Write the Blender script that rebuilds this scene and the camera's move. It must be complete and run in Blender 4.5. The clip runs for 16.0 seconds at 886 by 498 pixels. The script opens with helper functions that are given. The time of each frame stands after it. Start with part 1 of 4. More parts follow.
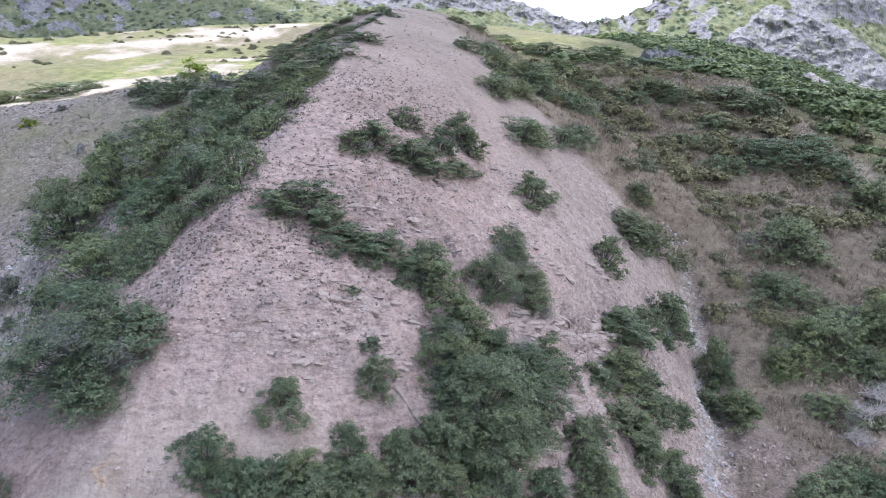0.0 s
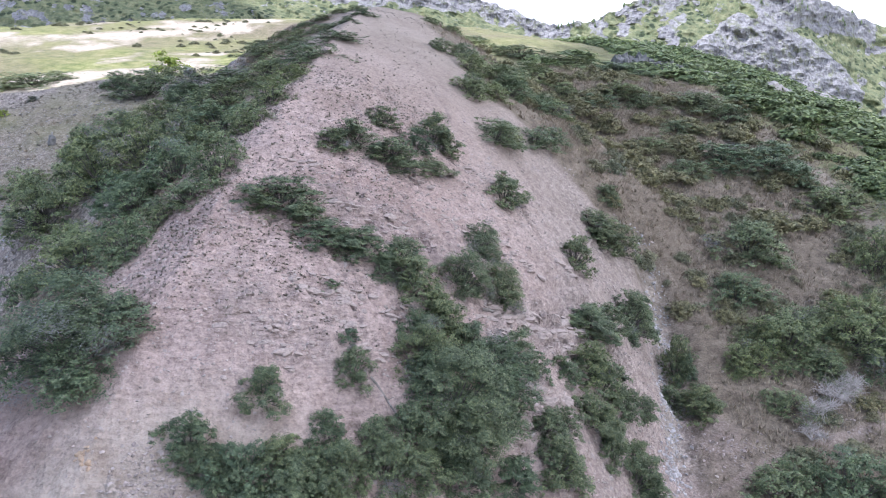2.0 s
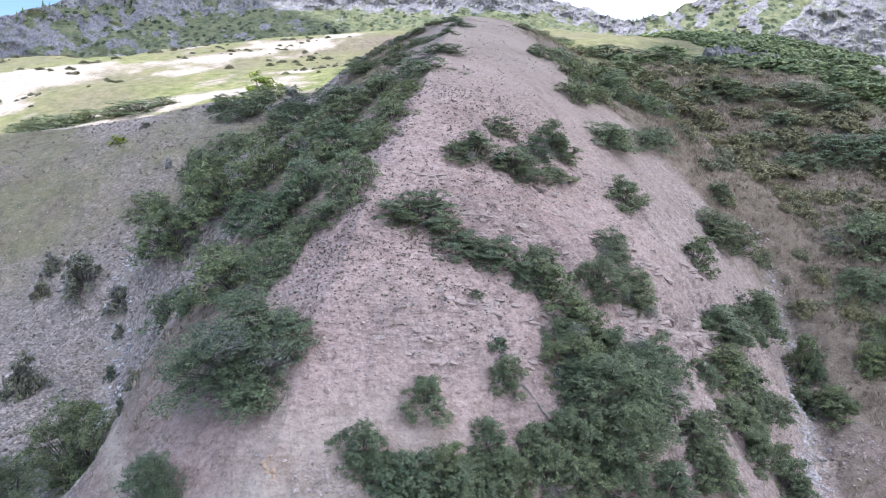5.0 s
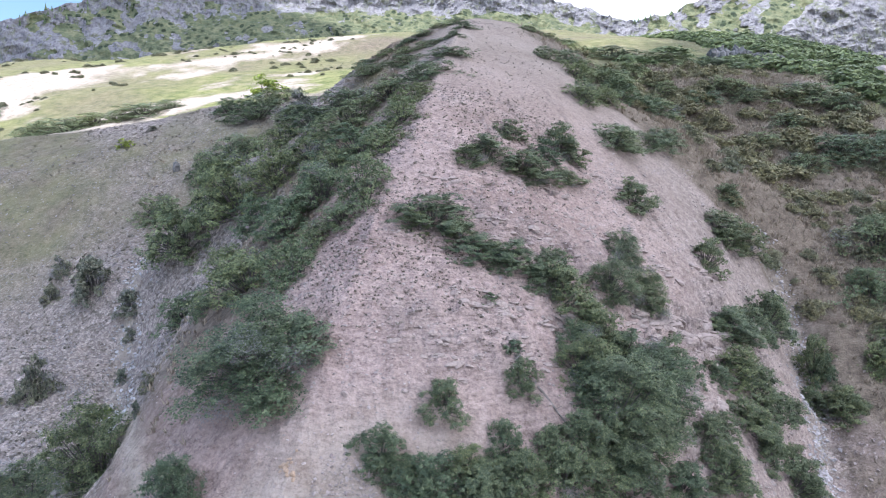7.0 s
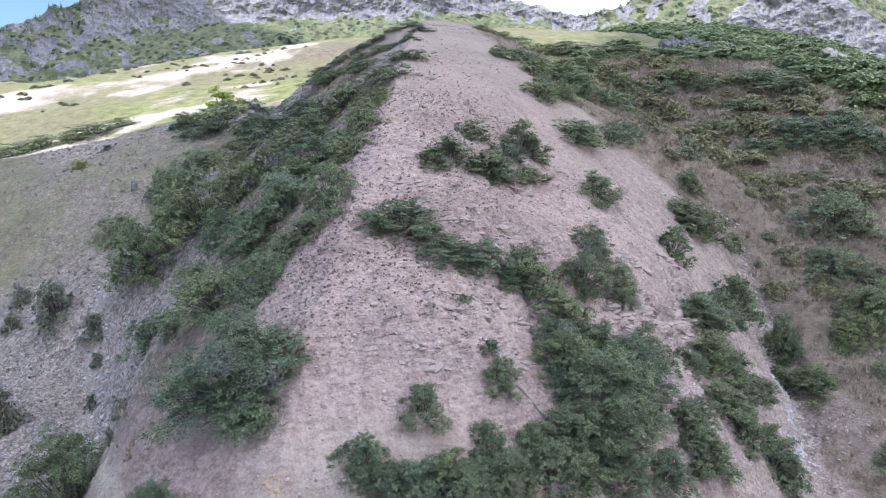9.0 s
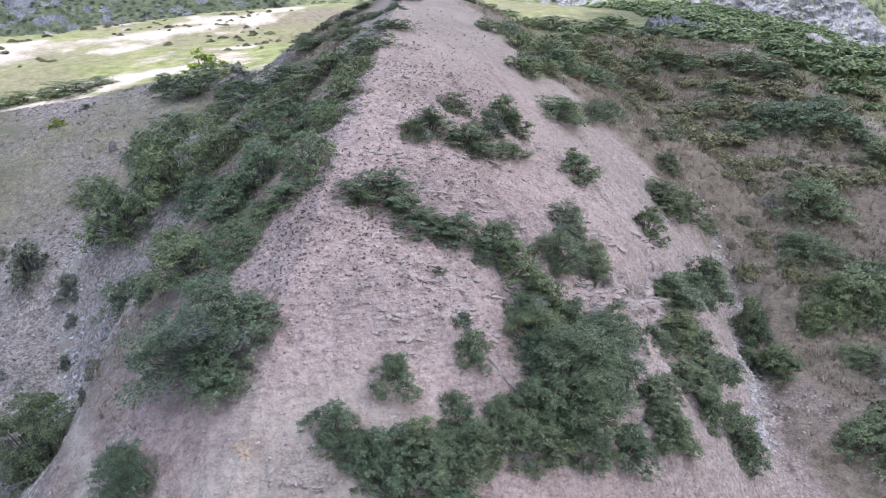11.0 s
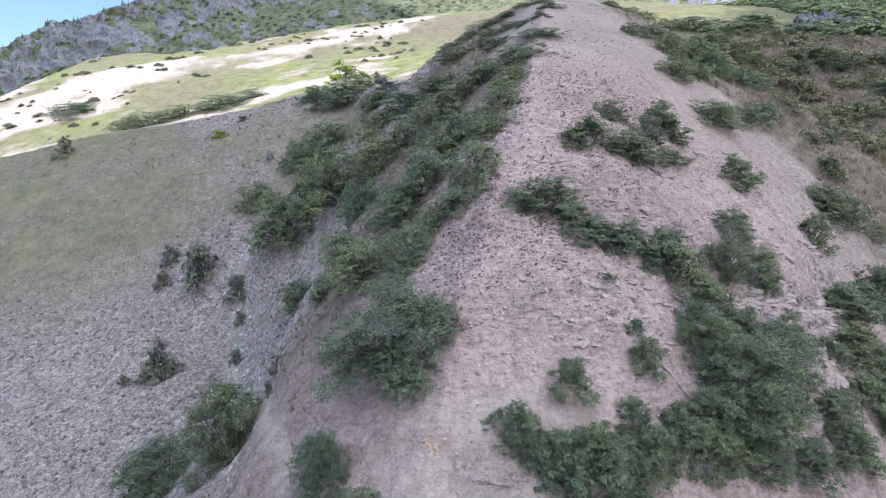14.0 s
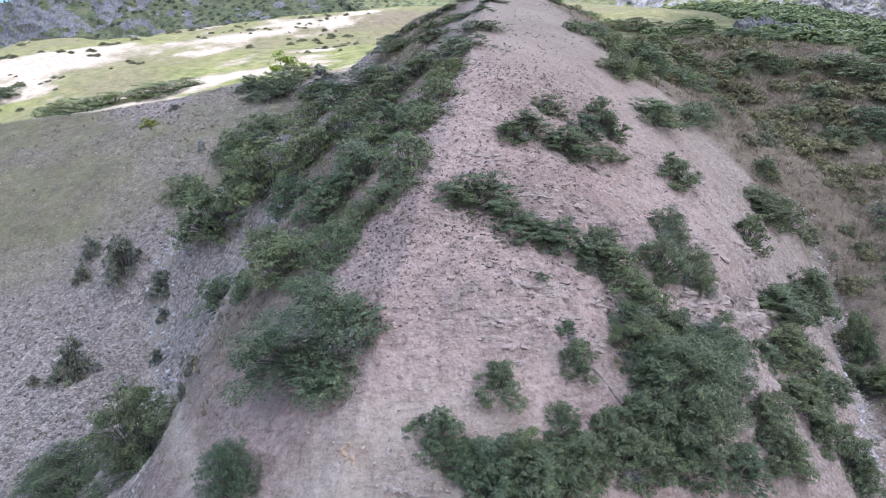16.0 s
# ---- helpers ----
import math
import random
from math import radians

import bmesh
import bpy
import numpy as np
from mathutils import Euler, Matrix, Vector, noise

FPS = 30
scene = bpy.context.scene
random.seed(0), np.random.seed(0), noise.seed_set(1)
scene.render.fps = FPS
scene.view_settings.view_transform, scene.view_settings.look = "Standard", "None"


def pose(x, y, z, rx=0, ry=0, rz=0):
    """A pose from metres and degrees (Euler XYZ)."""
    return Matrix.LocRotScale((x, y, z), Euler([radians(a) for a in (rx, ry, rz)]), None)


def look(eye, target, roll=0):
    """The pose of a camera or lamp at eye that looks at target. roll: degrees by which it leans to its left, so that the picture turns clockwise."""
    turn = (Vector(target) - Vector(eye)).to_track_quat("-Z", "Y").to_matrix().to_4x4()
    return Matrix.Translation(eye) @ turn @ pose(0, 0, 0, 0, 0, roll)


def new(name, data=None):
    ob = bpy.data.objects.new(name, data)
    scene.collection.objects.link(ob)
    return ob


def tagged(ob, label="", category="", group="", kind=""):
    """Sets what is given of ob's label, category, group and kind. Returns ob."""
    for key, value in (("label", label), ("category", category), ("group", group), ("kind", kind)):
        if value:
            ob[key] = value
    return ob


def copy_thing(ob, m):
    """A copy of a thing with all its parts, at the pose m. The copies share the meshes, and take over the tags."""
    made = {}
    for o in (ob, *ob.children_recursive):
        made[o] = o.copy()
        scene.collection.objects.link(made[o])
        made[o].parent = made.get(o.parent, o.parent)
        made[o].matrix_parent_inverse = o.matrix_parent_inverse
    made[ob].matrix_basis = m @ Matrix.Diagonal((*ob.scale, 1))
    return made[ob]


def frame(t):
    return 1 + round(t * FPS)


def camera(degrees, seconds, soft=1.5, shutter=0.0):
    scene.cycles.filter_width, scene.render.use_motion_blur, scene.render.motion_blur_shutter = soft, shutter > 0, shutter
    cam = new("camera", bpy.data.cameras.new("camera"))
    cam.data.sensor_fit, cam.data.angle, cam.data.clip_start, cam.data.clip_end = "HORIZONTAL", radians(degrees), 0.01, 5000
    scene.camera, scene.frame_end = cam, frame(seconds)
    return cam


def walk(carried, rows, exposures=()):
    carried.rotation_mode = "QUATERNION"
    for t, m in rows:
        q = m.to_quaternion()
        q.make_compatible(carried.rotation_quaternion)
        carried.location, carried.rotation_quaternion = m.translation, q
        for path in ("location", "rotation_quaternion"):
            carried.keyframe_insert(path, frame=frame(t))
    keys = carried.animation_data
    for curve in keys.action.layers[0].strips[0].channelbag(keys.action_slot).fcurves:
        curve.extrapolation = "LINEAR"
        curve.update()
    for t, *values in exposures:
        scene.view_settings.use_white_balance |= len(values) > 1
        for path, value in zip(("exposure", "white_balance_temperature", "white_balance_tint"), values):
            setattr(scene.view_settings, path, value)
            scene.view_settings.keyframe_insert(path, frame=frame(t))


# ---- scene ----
cam = camera(61, 16.0, soft=1.0)
PATH = [
    (0, (3.965, 1.698, 25.471), (5.328, 31.424, 21.661), 1.42),
    (0.5, (3.845, 1.359, 25.521), (5.198, 31.133, 22.101), 0.93),
    (1, (4.050, 0.874, 25.534), (6.434, 30.575, 22.047), 2.21),
    (1.5, (4.117, 0.456, 25.524), (7.527, 30.003, 21.612), 2.15),
    (2, (3.601, 0.645, 25.457), (6.198, 30.290, 21.661), 2.55),
    (2.5, (2.827, 0.837, 25.355), (4.179, 30.533, 21.318), 0.28),
    (3, (2.391, 0.669, 25.465), (3.126, 30.417, 21.657), 0.95),
    (3.5, (2.511, 0.394, 25.528), (4.326, 30.090, 21.670), -0.24),
    (4, (1.945, 0.368, 25.655), (2.897, 30.129, 21.999), 0.17),
    (4.5, (1.298, 0.276, 25.741), (1.379, 30.055, 22.104), -0.00),
    (4.7, (1.019, 0.197, 25.743), (0.655, 29.962, 22.018), -0.21),
    (6.8, (0.330, -0.024, 25.898), (0.122, 29.753, 22.254), -0.22),
    (7, (0.255, -0.042, 25.870), (-0.170, 29.728, 22.189), -0.48),
    (7.5, (0.224, -0.002, 25.846), (0.217, 29.711, 21.705), 1.06),
    (8, (0.000, 0.000, 26.000), (0.000, 29.776, 22.344), 0.80),
    (8.5, (-0.200, 0.023, 25.966), (-0.345, 29.784, 22.193), -0.17),
    (9, (0.045, 0.030, 25.941), (0.999, 29.792, 22.289), -3.60),
    (9.2, (0.159, 0.044, 25.965), (1.614, 29.804, 22.470), -0.61),
    (11.3, (0.257, -0.278, 26.027), (1.867, 29.278, 21.145), -1.80),
    (11.5, (0.254, -0.265, 26.052), (1.800, 29.329, 21.386), -2.02),
    (11.8, (0.436, -0.332, 25.586), (1.949, 29.257, 20.871), 8.23),
    (12, (0.210, 0.008, 25.776), (1.415, 29.578, 20.864), 19.77),
    (12.2, (-0.173, -0.024, 25.938), (0.115, 29.641, 21.474), 8.61),
    (12.5, (-0.664, -0.137, 26.047), (-1.204, 29.603, 22.143), -0.95),
    (13, (-1.444, -0.637, 26.139), (-3.600, 29.014, 22.112), 0.05),
    (13.2, (-1.489, -0.522, 26.389), (-4.380, 29.041, 22.187), -1.45),
    (13.5, (-2.132, -1.327, 26.219), (-5.727, 28.117, 21.727), -9.82),
    (13.8, (-1.848, -0.650, 26.235), (-5.512, 28.841, 22.129), -16.26),
    (14, (-2.058, -1.209, 26.324), (-5.047, 28.304, 21.845), -2.38),
    (14.5, (-1.584, -0.297, 26.374), (-3.007, 29.444, 22.705), -0.98),
    (15, (-1.193, 0.354, 26.189), (-1.701, 30.098, 22.319), -2.98),
    (15.5, (-1.145, 0.575, 26.085), (-1.401, 30.282, 21.914), -0.77),
    (16, (-1.331, 0.475, 25.987), (-2.221, 30.102, 21.359), -1.02),
]
walk(cam, [(t, look(eye, target, roll)) for t, eye, target, roll in PATH],
     exposures=[(0, 0.90, 5740, 13.5), (3, 0.96, 5740, 13.5), (8, 0.95, 5740, 13.5), (12.5, 0.90, 5740, 13.5), (14.5, 0.87, 5740, 13.5), (16, 0.88, 5740, 13.5)])

# ---- world, sun, exposure ----
SUN_EL, SUN_AZ = radians(52), radians(-104)      # azimuth from +y towards +x
world = bpy.data.worlds.new("sky")
scene.world = world
world.use_nodes = True
wn, wl = world.node_tree.nodes, world.node_tree.links
wn.clear()
w_out = wn.new("ShaderNodeOutputWorld")
w_bg = wn.new("ShaderNodeBackground")
w_sky = wn.new("ShaderNodeTexSky")
w_sky.sky_type, w_sky.sun_disc = "NISHITA", False
w_sky.sun_elevation, w_sky.sun_rotation = SUN_EL, SUN_AZ
w_sky.air_density, w_sky.dust_density, w_sky.ozone_density = 1.0, 0.2, 3.0
w_co = wn.new("ShaderNodeTexCoord")
w_map = wn.new("ShaderNodeMapping")
w_map.inputs["Scale"].default_value = (2.2, 2.2, 5.0)
w_map.inputs["Location"].default_value = (0.35, 0.1, 0.2)
w_noise = wn.new("ShaderNodeTexNoise")
w_noise.inputs["Scale"].default_value, w_noise.inputs["Detail"].default_value = 1.7, 8.0
w_ramp = wn.new("ShaderNodeValToRGB")
w_ramp.color_ramp.elements[0].position, w_ramp.color_ramp.elements[1].position = 0.47, 0.62
w_mix = wn.new("ShaderNodeMixRGB")
w_mix.inputs[2].default_value = (14.0, 14.2, 14.5, 1)
wl.new(w_co.outputs["Generated"], w_map.inputs["Vector"])
wl.new(w_map.outputs["Vector"], w_noise.inputs["Vector"])
w_axis = wn.new("ShaderNodeSeparateXYZ")
wl.new(w_co.outputs["Generated"], w_axis.inputs["Vector"])
w_lean = wn.new("ShaderNodeMath")
w_lean.operation = "MULTIPLY_ADD"
w_lean.inputs[1].default_value = 0.55
wl.new(w_axis.outputs["X"], w_lean.inputs[0])
wl.new(w_noise.outputs["Fac"], w_lean.inputs[2])
wl.new(w_lean.outputs[0], w_ramp.inputs["Fac"])
wl.new(w_ramp.outputs["Color"], w_mix.inputs[0])
wl.new(w_sky.outputs["Color"], w_mix.inputs[1])
wl.new(w_mix.outputs["Color"], w_bg.inputs["Color"])
w_bg.inputs["Strength"].default_value = 0.095
wl.new(w_bg.outputs["Background"], w_out.inputs["Surface"])

sun_data = bpy.data.lights.new("sun", "SUN")
sun_data.energy, sun_data.angle, sun_data.color = 3.6, radians(0.6), (1.0, 0.95, 0.87)
sun = new("sun", sun_data)
SUN_WAY = Vector((math.sin(SUN_AZ) * math.cos(SUN_EL), math.cos(SUN_AZ) * math.cos(SUN_EL), math.sin(SUN_EL)))
sun.matrix_world = look(SUN_WAY * 200, (0, 0, 0))


# ---- noise and the lie of the land ----
def hashed(ix, iy, seed):
    n = (ix.astype(np.int64) * 374761393 + iy.astype(np.int64) * 668265263 + seed * 974711) & 0x7FFFFFFF
    n = ((n ^ (n >> 13)) * 1274126177) & 0x7FFFFFFF
    return ((n ^ (n >> 16)) & 0xFFFF) / 65535.0


def value_noise(x, y, seed=0):
    ix, iy = np.floor(x), np.floor(y)
    fx, fy = x - ix, y - iy
    fx, fy = fx * fx * (3 - 2 * fx), fy * fy * (3 - 2 * fy)
    a, b = hashed(ix, iy, seed), hashed(ix + 1, iy, seed)
    c, d = hashed(ix, iy + 1, seed), hashed(ix + 1, iy + 1, seed)
    return (a + (b - a) * fx) * (1 - fy) + (c + (d - c) * fx) * fy


def fbm(x, y, octaves=4, seed=0):
    """Rough noise from -1 to 1."""
    out, amp, total = 0, 1.0, 0
    for k in range(octaves):
        out = out + amp * (value_noise(x * 2 ** k + 17.3 * k, y * 2 ** k - 9.1 * k, seed + k) * 2 - 1)
        total, amp = total + amp, amp * 0.5
    return out / total


def ridged(x, y, octaves=4, seed=0):
    out, amp, total = 0, 1.0, 0
    for k in range(octaves):
        out = out + amp * (1 - np.abs(value_noise(x * 2 ** k + 5.7 * k, y * 2 ** k + 3.1 * k, seed + k) * 2 - 1) * 2)
        total, amp = total + amp, amp * 0.5
    return out / total


def smax(a, b, k):
    return np.logaddexp(a / k, b / k) * k


def smin(a, b, k):
    return -smax(-a, -b, k)


def step(lo, hi, v):
    s = np.clip((v - lo) / (hi - lo + 1e-9), 0, 1)
    return s * s * (3 - 2 * s)


# the spur that comes down towards the camera: its crest in plan and in height
CREST_Y = (0, 16, 22, 25, 29, 32, 38, 43, 52, 60, 75, 90, 130, 300)
CREST_X = (-7, -6.2, -5.8, -5.0, -4.2, -3.6, -2.6, -1.6, -0.7, -0.2, 1.4, 3.3, 5, 10)
CREST_Z = (-9, 7, 13.5, 16.6, 20.0, 21.9, 25.2, 27.6, 31.2, 34.2, 38.6, 41.6, 42.4, 44)
# the hillside behind it, left and right of the spur
LEFT_Y = (0, 30, 40, 48, 56, 65, 72, 80, 91, 106, 190, 300, 500)
LEFT_Z = (-9, 0, 5.5, 8.0, 11.0, 16.0, 20.5, 25.5, 30.0, 31.0, 54, 74, 90)
RIGHT_Y = (0, 30, 40, 48, 56, 65, 72, 80, 92, 104, 122, 190, 300, 500)
RIGHT_Z = (-9, 3, 7.2, 10.5, 15.5, 20.5, 24.5, 28.5, 34, 37.5, 42, 55, 74, 90)
# the two gullies in plan
GULLY_LEFT = ((30, -15.5), (40.6, -18.7), (47.4, -22.4), (53.3, -23.9), (60, -25.2), (65, -25.3), (69, -23.7), (80, -19))
GULLY_RIGHT = ((30, 17), (38.4, 20), (41.7, 21.4), (48.1, 23.0), (52.7, 24.2), (56, 24.2), (62, 22.5))


def spur(x, y):
    u = x - np.interp(y, CREST_Y, CREST_X)
    z = np.interp(y, CREST_Y, CREST_Z)
    r, l = np.clip(u, 0, 40), np.clip(-u, 0, 40)
    up_r, up_l = step(46, 64, y), step(48, 60, y)
    right = (1 - up_r) * (0.12 * r + 0.026 * r * r) + up_r * (0.3 * r + 0.006 * r * r)
    left = (1 - up_l) * (0.5 * l + 0.02 * l * l) + up_l * (0.5 * l + 0.005 * l * l)
    top = step(66, 84, y)
    right, left = right * (1 - top) + top * (0.04 * r + 0.026 * r * r), left * (1 - top) + top * (0.06 * l + 0.026 * l * l)
    return z - right - left


def gully(x, y, line, width):
    return np.exp(-((x - np.interp(y, [p[0] for p in line], [p[1] for p in line])) / width) ** 2)


def hillside(x, y):
    left = np.interp(y, LEFT_Y, LEFT_Z) + 0.14 * np.clip(x + 40, -60, 25) * (1 - 0.7 * step(105, 140, y)) - 0.5 * np.logaddexp(0, -(x + 124 + 0.12 * (y - 126)) / 5) * 5
    right = np.interp(y, RIGHT_Y, RIGHT_Z) - 0.05 * np.clip(x - 35, -20, 60) - 0.5 * np.logaddexp(0, (x - 51 - 0.1 * (y - 80)) / 4) * 4
    green = 44 - 0.35 * (x - 60) + 0.3 * (y - 130)
    right = smax(right, smin(green, np.interp(y, RIGHT_Y, RIGHT_Z), 2.0), 1.0)
    side = 1 / (1 + np.exp(-np.clip(x / 6, -30, 30)))
    return left * (1 - side) + right * side


# the rim of the far meadows: bearing in degrees, rise in degrees
RIM_AZ = (-60, -40, -36, -33, -30.4, -27.9, -25.6, -22.7, -17.5, -14.7, -8.4, 0, 10, 16, 22, 27, 32, 36, 45, 60)
RIM_EL = (-8, 0.5, 3.4, 5.2, 6.7, 7.7, 7.0, 6.9, 8.2, 8.9, 9.9, 10.2, 8.3, 7.6, 7.0, 5.9, 4.5, 2.7, -2, -6)


def rim(x, y):
    r = np.hypot(x, y) + 1e-6
    el = np.interp(np.degrees(np.arctan2(x, y)), RIM_AZ, RIM_EL)
    return 26 + r * np.tan(np.radians(el)) + 0.1 * np.maximum(205 - r, 0) - 0.06 * np.maximum(r - 205, 0)


def land(x, y):
    """Height of the bare ground, without the small relief."""
    x, y = np.asarray(x, float), np.asarray(y, float)
    z = smax(spur(x, y), hillside(x, y), 0.6)
    r = np.hypot(x, y)
    far = step(105, 150, r)
    z = z * (1 - far) + far * smin(z, rim(x, y), 1.5)
    z = z - 1.6 * gully(x, y, GULLY_LEFT, 2.2) * step(84, 66, y) * step(24, 34, y)
    z = z - 1.6 * gully(x, y, GULLY_RIGHT, 1.8) * step(66, 54, y) * step(24, 34, y)
    return smax(z, -9 + 0.0 * x, 2.0)


def ledge_share(x, y):
    """Where broken rock comes to the surface of the spur: four belts and a scatter between them."""
    wob = fbm(x / 1.6, y / 1.6, 3, 58)
    belts = 0
    for cx, cy, rx, ry, turn in ((1.0, 29.2, 2.9, 1.5, 0.0), (12.0, 37.0, 4.4, 1.7, 0.3), (4.5, 36.2, 6.0, 1.5, 0.1), (10.5, 31.5, 2.6, 2.6, 0.0), (15.5, 41.0, 3.0, 2.6, 0.3), (-3.6, 23.2, 1.6, 0.9, 0.0)):
        dx, dy = x - cx, y - cy - turn * (x - cx)
        belts = np.maximum(belts, step(1.35, 0.55, (dx / rx) ** 2 + (dy / ry) ** 2 - 0.9 * wob))
    return belts


def relief(x, y):
    """Ledges, rills and stones of the bare slopes, in metres."""
    u = x - np.interp(y, CREST_Y, CREST_X)
    near = 1 - step(75, 110, y)
    bare = step(-6, -1, u) * near * step(27, 21, u)
    low = 1 - step(50, 62, y)
    strata = (land(x, y) + 0.10 * x + 0.55 * fbm(x / 4, y / 4, 4, 40)) / 0.8
    ledge = strata % 1.0
    ledge = np.where(ledge < 0.10, ledge / 0.10, (1 - ledge) / 0.90) - 0.5
    thin = (strata * 3.7 + 0.5 * fbm(x / 1.5, y / 1.5, 2, 47)) % 1.0
    thin = np.where(thin < 0.15, thin / 0.15, (1 - thin) / 0.85) - 0.5
    patch = np.clip(0.1 + fbm(x / 6 + 3, y / 6, 4, 51) * 1.3, 0, 0.6) * step(1, 5, u)
    rock = ledge_share(x, y)
    patch = np.maximum(patch, rock) * low
    # blocks: level cells with their own height, split by joints
    bx, by = x / 0.62 + 0.5 * fbm(x / 0.9, y / 0.9, 2, 48), y / 0.5 + 0.3 * x + 0.5 * fbm(x / 0.8, y / 0.8, 2, 49)
    block = np.round(value_noise(bx, by, 52) * 3) / 3 * 0.6 + value_noise(bx, by, 52) * 0.4 - 0.5
    clod = np.maximum(fbm(x / 0.42, y / 0.55, 2, 33), -0.25) + 0.6 * np.maximum(fbm(x / 0.2, y / 0.25, 2, 34), -0.2)
    rill = ridged(x / 1.6 + 0.3 * y, y / 7 - 0.1 * x, 3, 60)
    z = 0.55 * fbm(x / 9, y / 9, 4, 11) + (0.05 + 0.08 * low) * fbm(x / 0.8, y / 0.8, 3, 21)
    z = z + bare * (patch * (0.34 * ledge + 0.16 * thin) + rock * 0.30 * block - 0.7 * np.maximum(rill - 0.5, 0) * step(1, 6, u) * low + (0.04 + 0.07 * low) * clod)
    z = z + (1 - bare) * near * (0.3 * fbm(x / 2.2, y / 2.2, 3, 66) + 0.10 * clod)
    cut = np.maximum(gully(x, y, GULLY_RIGHT, 2.0), gully(x, y, GULLY_LEFT, 2.2)) * near
    z = z + cut * 0.5 * ridged(x / 1.5, y / 1.5, 3, 68)
    z = z + (1 - near) * 1.4 * fbm(x / 26, y / 26, 4, 71)
    return z


def ground_z(x, y):
    return land(x, y) + relief(np.asarray(x, float), np.asarray(y, float))


# ---- materials ----
def nodes_of(name):
    m = bpy.data.materials.new(name)
    m.use_nodes = True
    return m, m.node_tree.nodes, m.node_tree.links, m.node_tree.nodes["Principled BSDF"]


def noise_node(n, l, scale, detail=4.0, vector=None, rough=0.6):
    t = n.new("ShaderNodeTexNoise")
    t.inputs["Scale"].default_value, t.inputs["Detail"].default_value, t.inputs["Roughness"].default_value = scale, detail, rough
    if vector is not None:
        l.new(vector, t.inputs["Vector"])
    return t.outputs["Fac"]


def ramp_node(n, l, value, *stops):
    r = n.new("ShaderNodeValToRGB")
    while len(r.color_ramp.elements) < len(stops):
        r.color_ramp.elements.new(0.5)
    for e, (at, colour) in zip(r.color_ramp.elements, stops):
        e.position, e.color = at, (*colour, 1)
    l.new(value, r.inputs["Fac"])
    return r.outputs["Color"]


def mix_node(n, l, fac, a, b, kind="MIX"):
    m = n.new("ShaderNodeMixRGB")
    m.blend_type = kind
    for socket, v in zip(m.inputs, (fac, a, b)):
        if isinstance(v, (int, float)):
            socket.default_value = v
        elif isinstance(v, tuple):
            socket.default_value = (*v, 1)
        else:
            l.new(v, socket)
    return m.outputs["Color"]


def cells_node(n, l, scale, vector, out="Distance", feature="F1"):
    t = n.new("ShaderNodeTexVoronoi")
    t.feature = feature
    t.inputs["Scale"].default_value = scale
    l.new(vector, t.inputs["Vector"])
    return t.outputs[out]


def bump_node(n, l, bsdf, height, strength, distance):
    b = n.new("ShaderNodeBump")
    b.inputs["Strength"].default_value, b.inputs["Distance"].default_value = strength, distance
    l.new(height, b.inputs["Height"])
    l.new(b.outputs["Normal"], bsdf.inputs["Normal"])


# soil, scree, dry grass and meadow, by the zones that the ground carries
ground_mat, n, l, bsdf = nodes_of("hill_ground")
place = n.new("ShaderNodeTexCoord").outputs["Object"]
zone = n.new("ShaderNodeAttribute")
zone.attribute_name = "zone"
split = n.new("ShaderNodeSeparateColor")
l.new(zone.outputs["Color"], split.inputs["Color"])
big, mid, fine = noise_node(n, l, 0.16, 5, place), noise_node(n, l, 1.1, 6, place), noise_node(n, l, 7.0, 4, place, 0.7)
soil = ramp_node(n, l, big, (0.3, (0.285, 0.214, 0.194)), (0.45, (0.347, 0.263, 0.238)), (0.58, (0.42, 0.326, 0.298)), (0.72, (0.312, 0.246, 0.226)))
soil = mix_node(n, l, 0.5, soil, ramp_node(n, l, mid, (0.3, (0.66, 0.62, 0.60)), (0.5, (0.96, 0.95, 0.94)), (0.7, (1.14, 1.13, 1.12))), "MULTIPLY")
soil = mix_node(n, l, 0.45, soil, ramp_node(n, l, fine, (0.3, (0.58, 0.56, 0.55)), (0.48, (0.97, 0.97, 0.97)), (0.68, (1.22, 1.21, 1.2))), "MULTIPLY")
clod_map = n.new("ShaderNodeMapping")
clod_map.inputs["Scale"].default_value = (0.8, 1.0, 1.5)
l.new(place, clod_map.inputs["Vector"])
clods = noise_node(n, l, 3.6, 6, clod_map.outputs["Vector"], 0.72)
# shade between clods put into the colour: dark hollows, light tops
clod_shade = ramp_node(n, l, clods, (0.34, (0.40, 0.38, 0.38)), (0.43, (0.80, 0.79, 0.79)), (0.54, (1.02, 1.02, 1.02)), (0.66, (1.26, 1.25, 1.24)))
soil = mix_node(n, l, 0.75, soil, clod_shade, "MULTIPLY")
axis = n.new("ShaderNodeSeparateXYZ")
l.new(place, axis.inputs["Vector"])
high = ramp_node(n, l, noise_node(n, l, 0.12, 4, place), (0.3, (0.26, 0.212, 0.180)), (0.7, (0.345, 0.285, 0.248)))
upland = n.new("ShaderNodeMapRange")
upland.inputs["From Min"].default_value, upland.inputs["From Max"].default_value = 40.0, 66.0
l.new(axis.outputs["Y"], upland.inputs["Value"])
soil = mix_node(n, l, upland.outputs[0], soil, mix_node(n, l, 0.5, high, ramp_node(n, l, fine, (0.3, (0.62, 0.6, 0.58)), (0.5, (1, 1, 1)), (0.7, (1.15, 1.15, 1.13))), "MULTIPLY"))
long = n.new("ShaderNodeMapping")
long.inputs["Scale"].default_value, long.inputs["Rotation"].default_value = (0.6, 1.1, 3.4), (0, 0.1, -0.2)
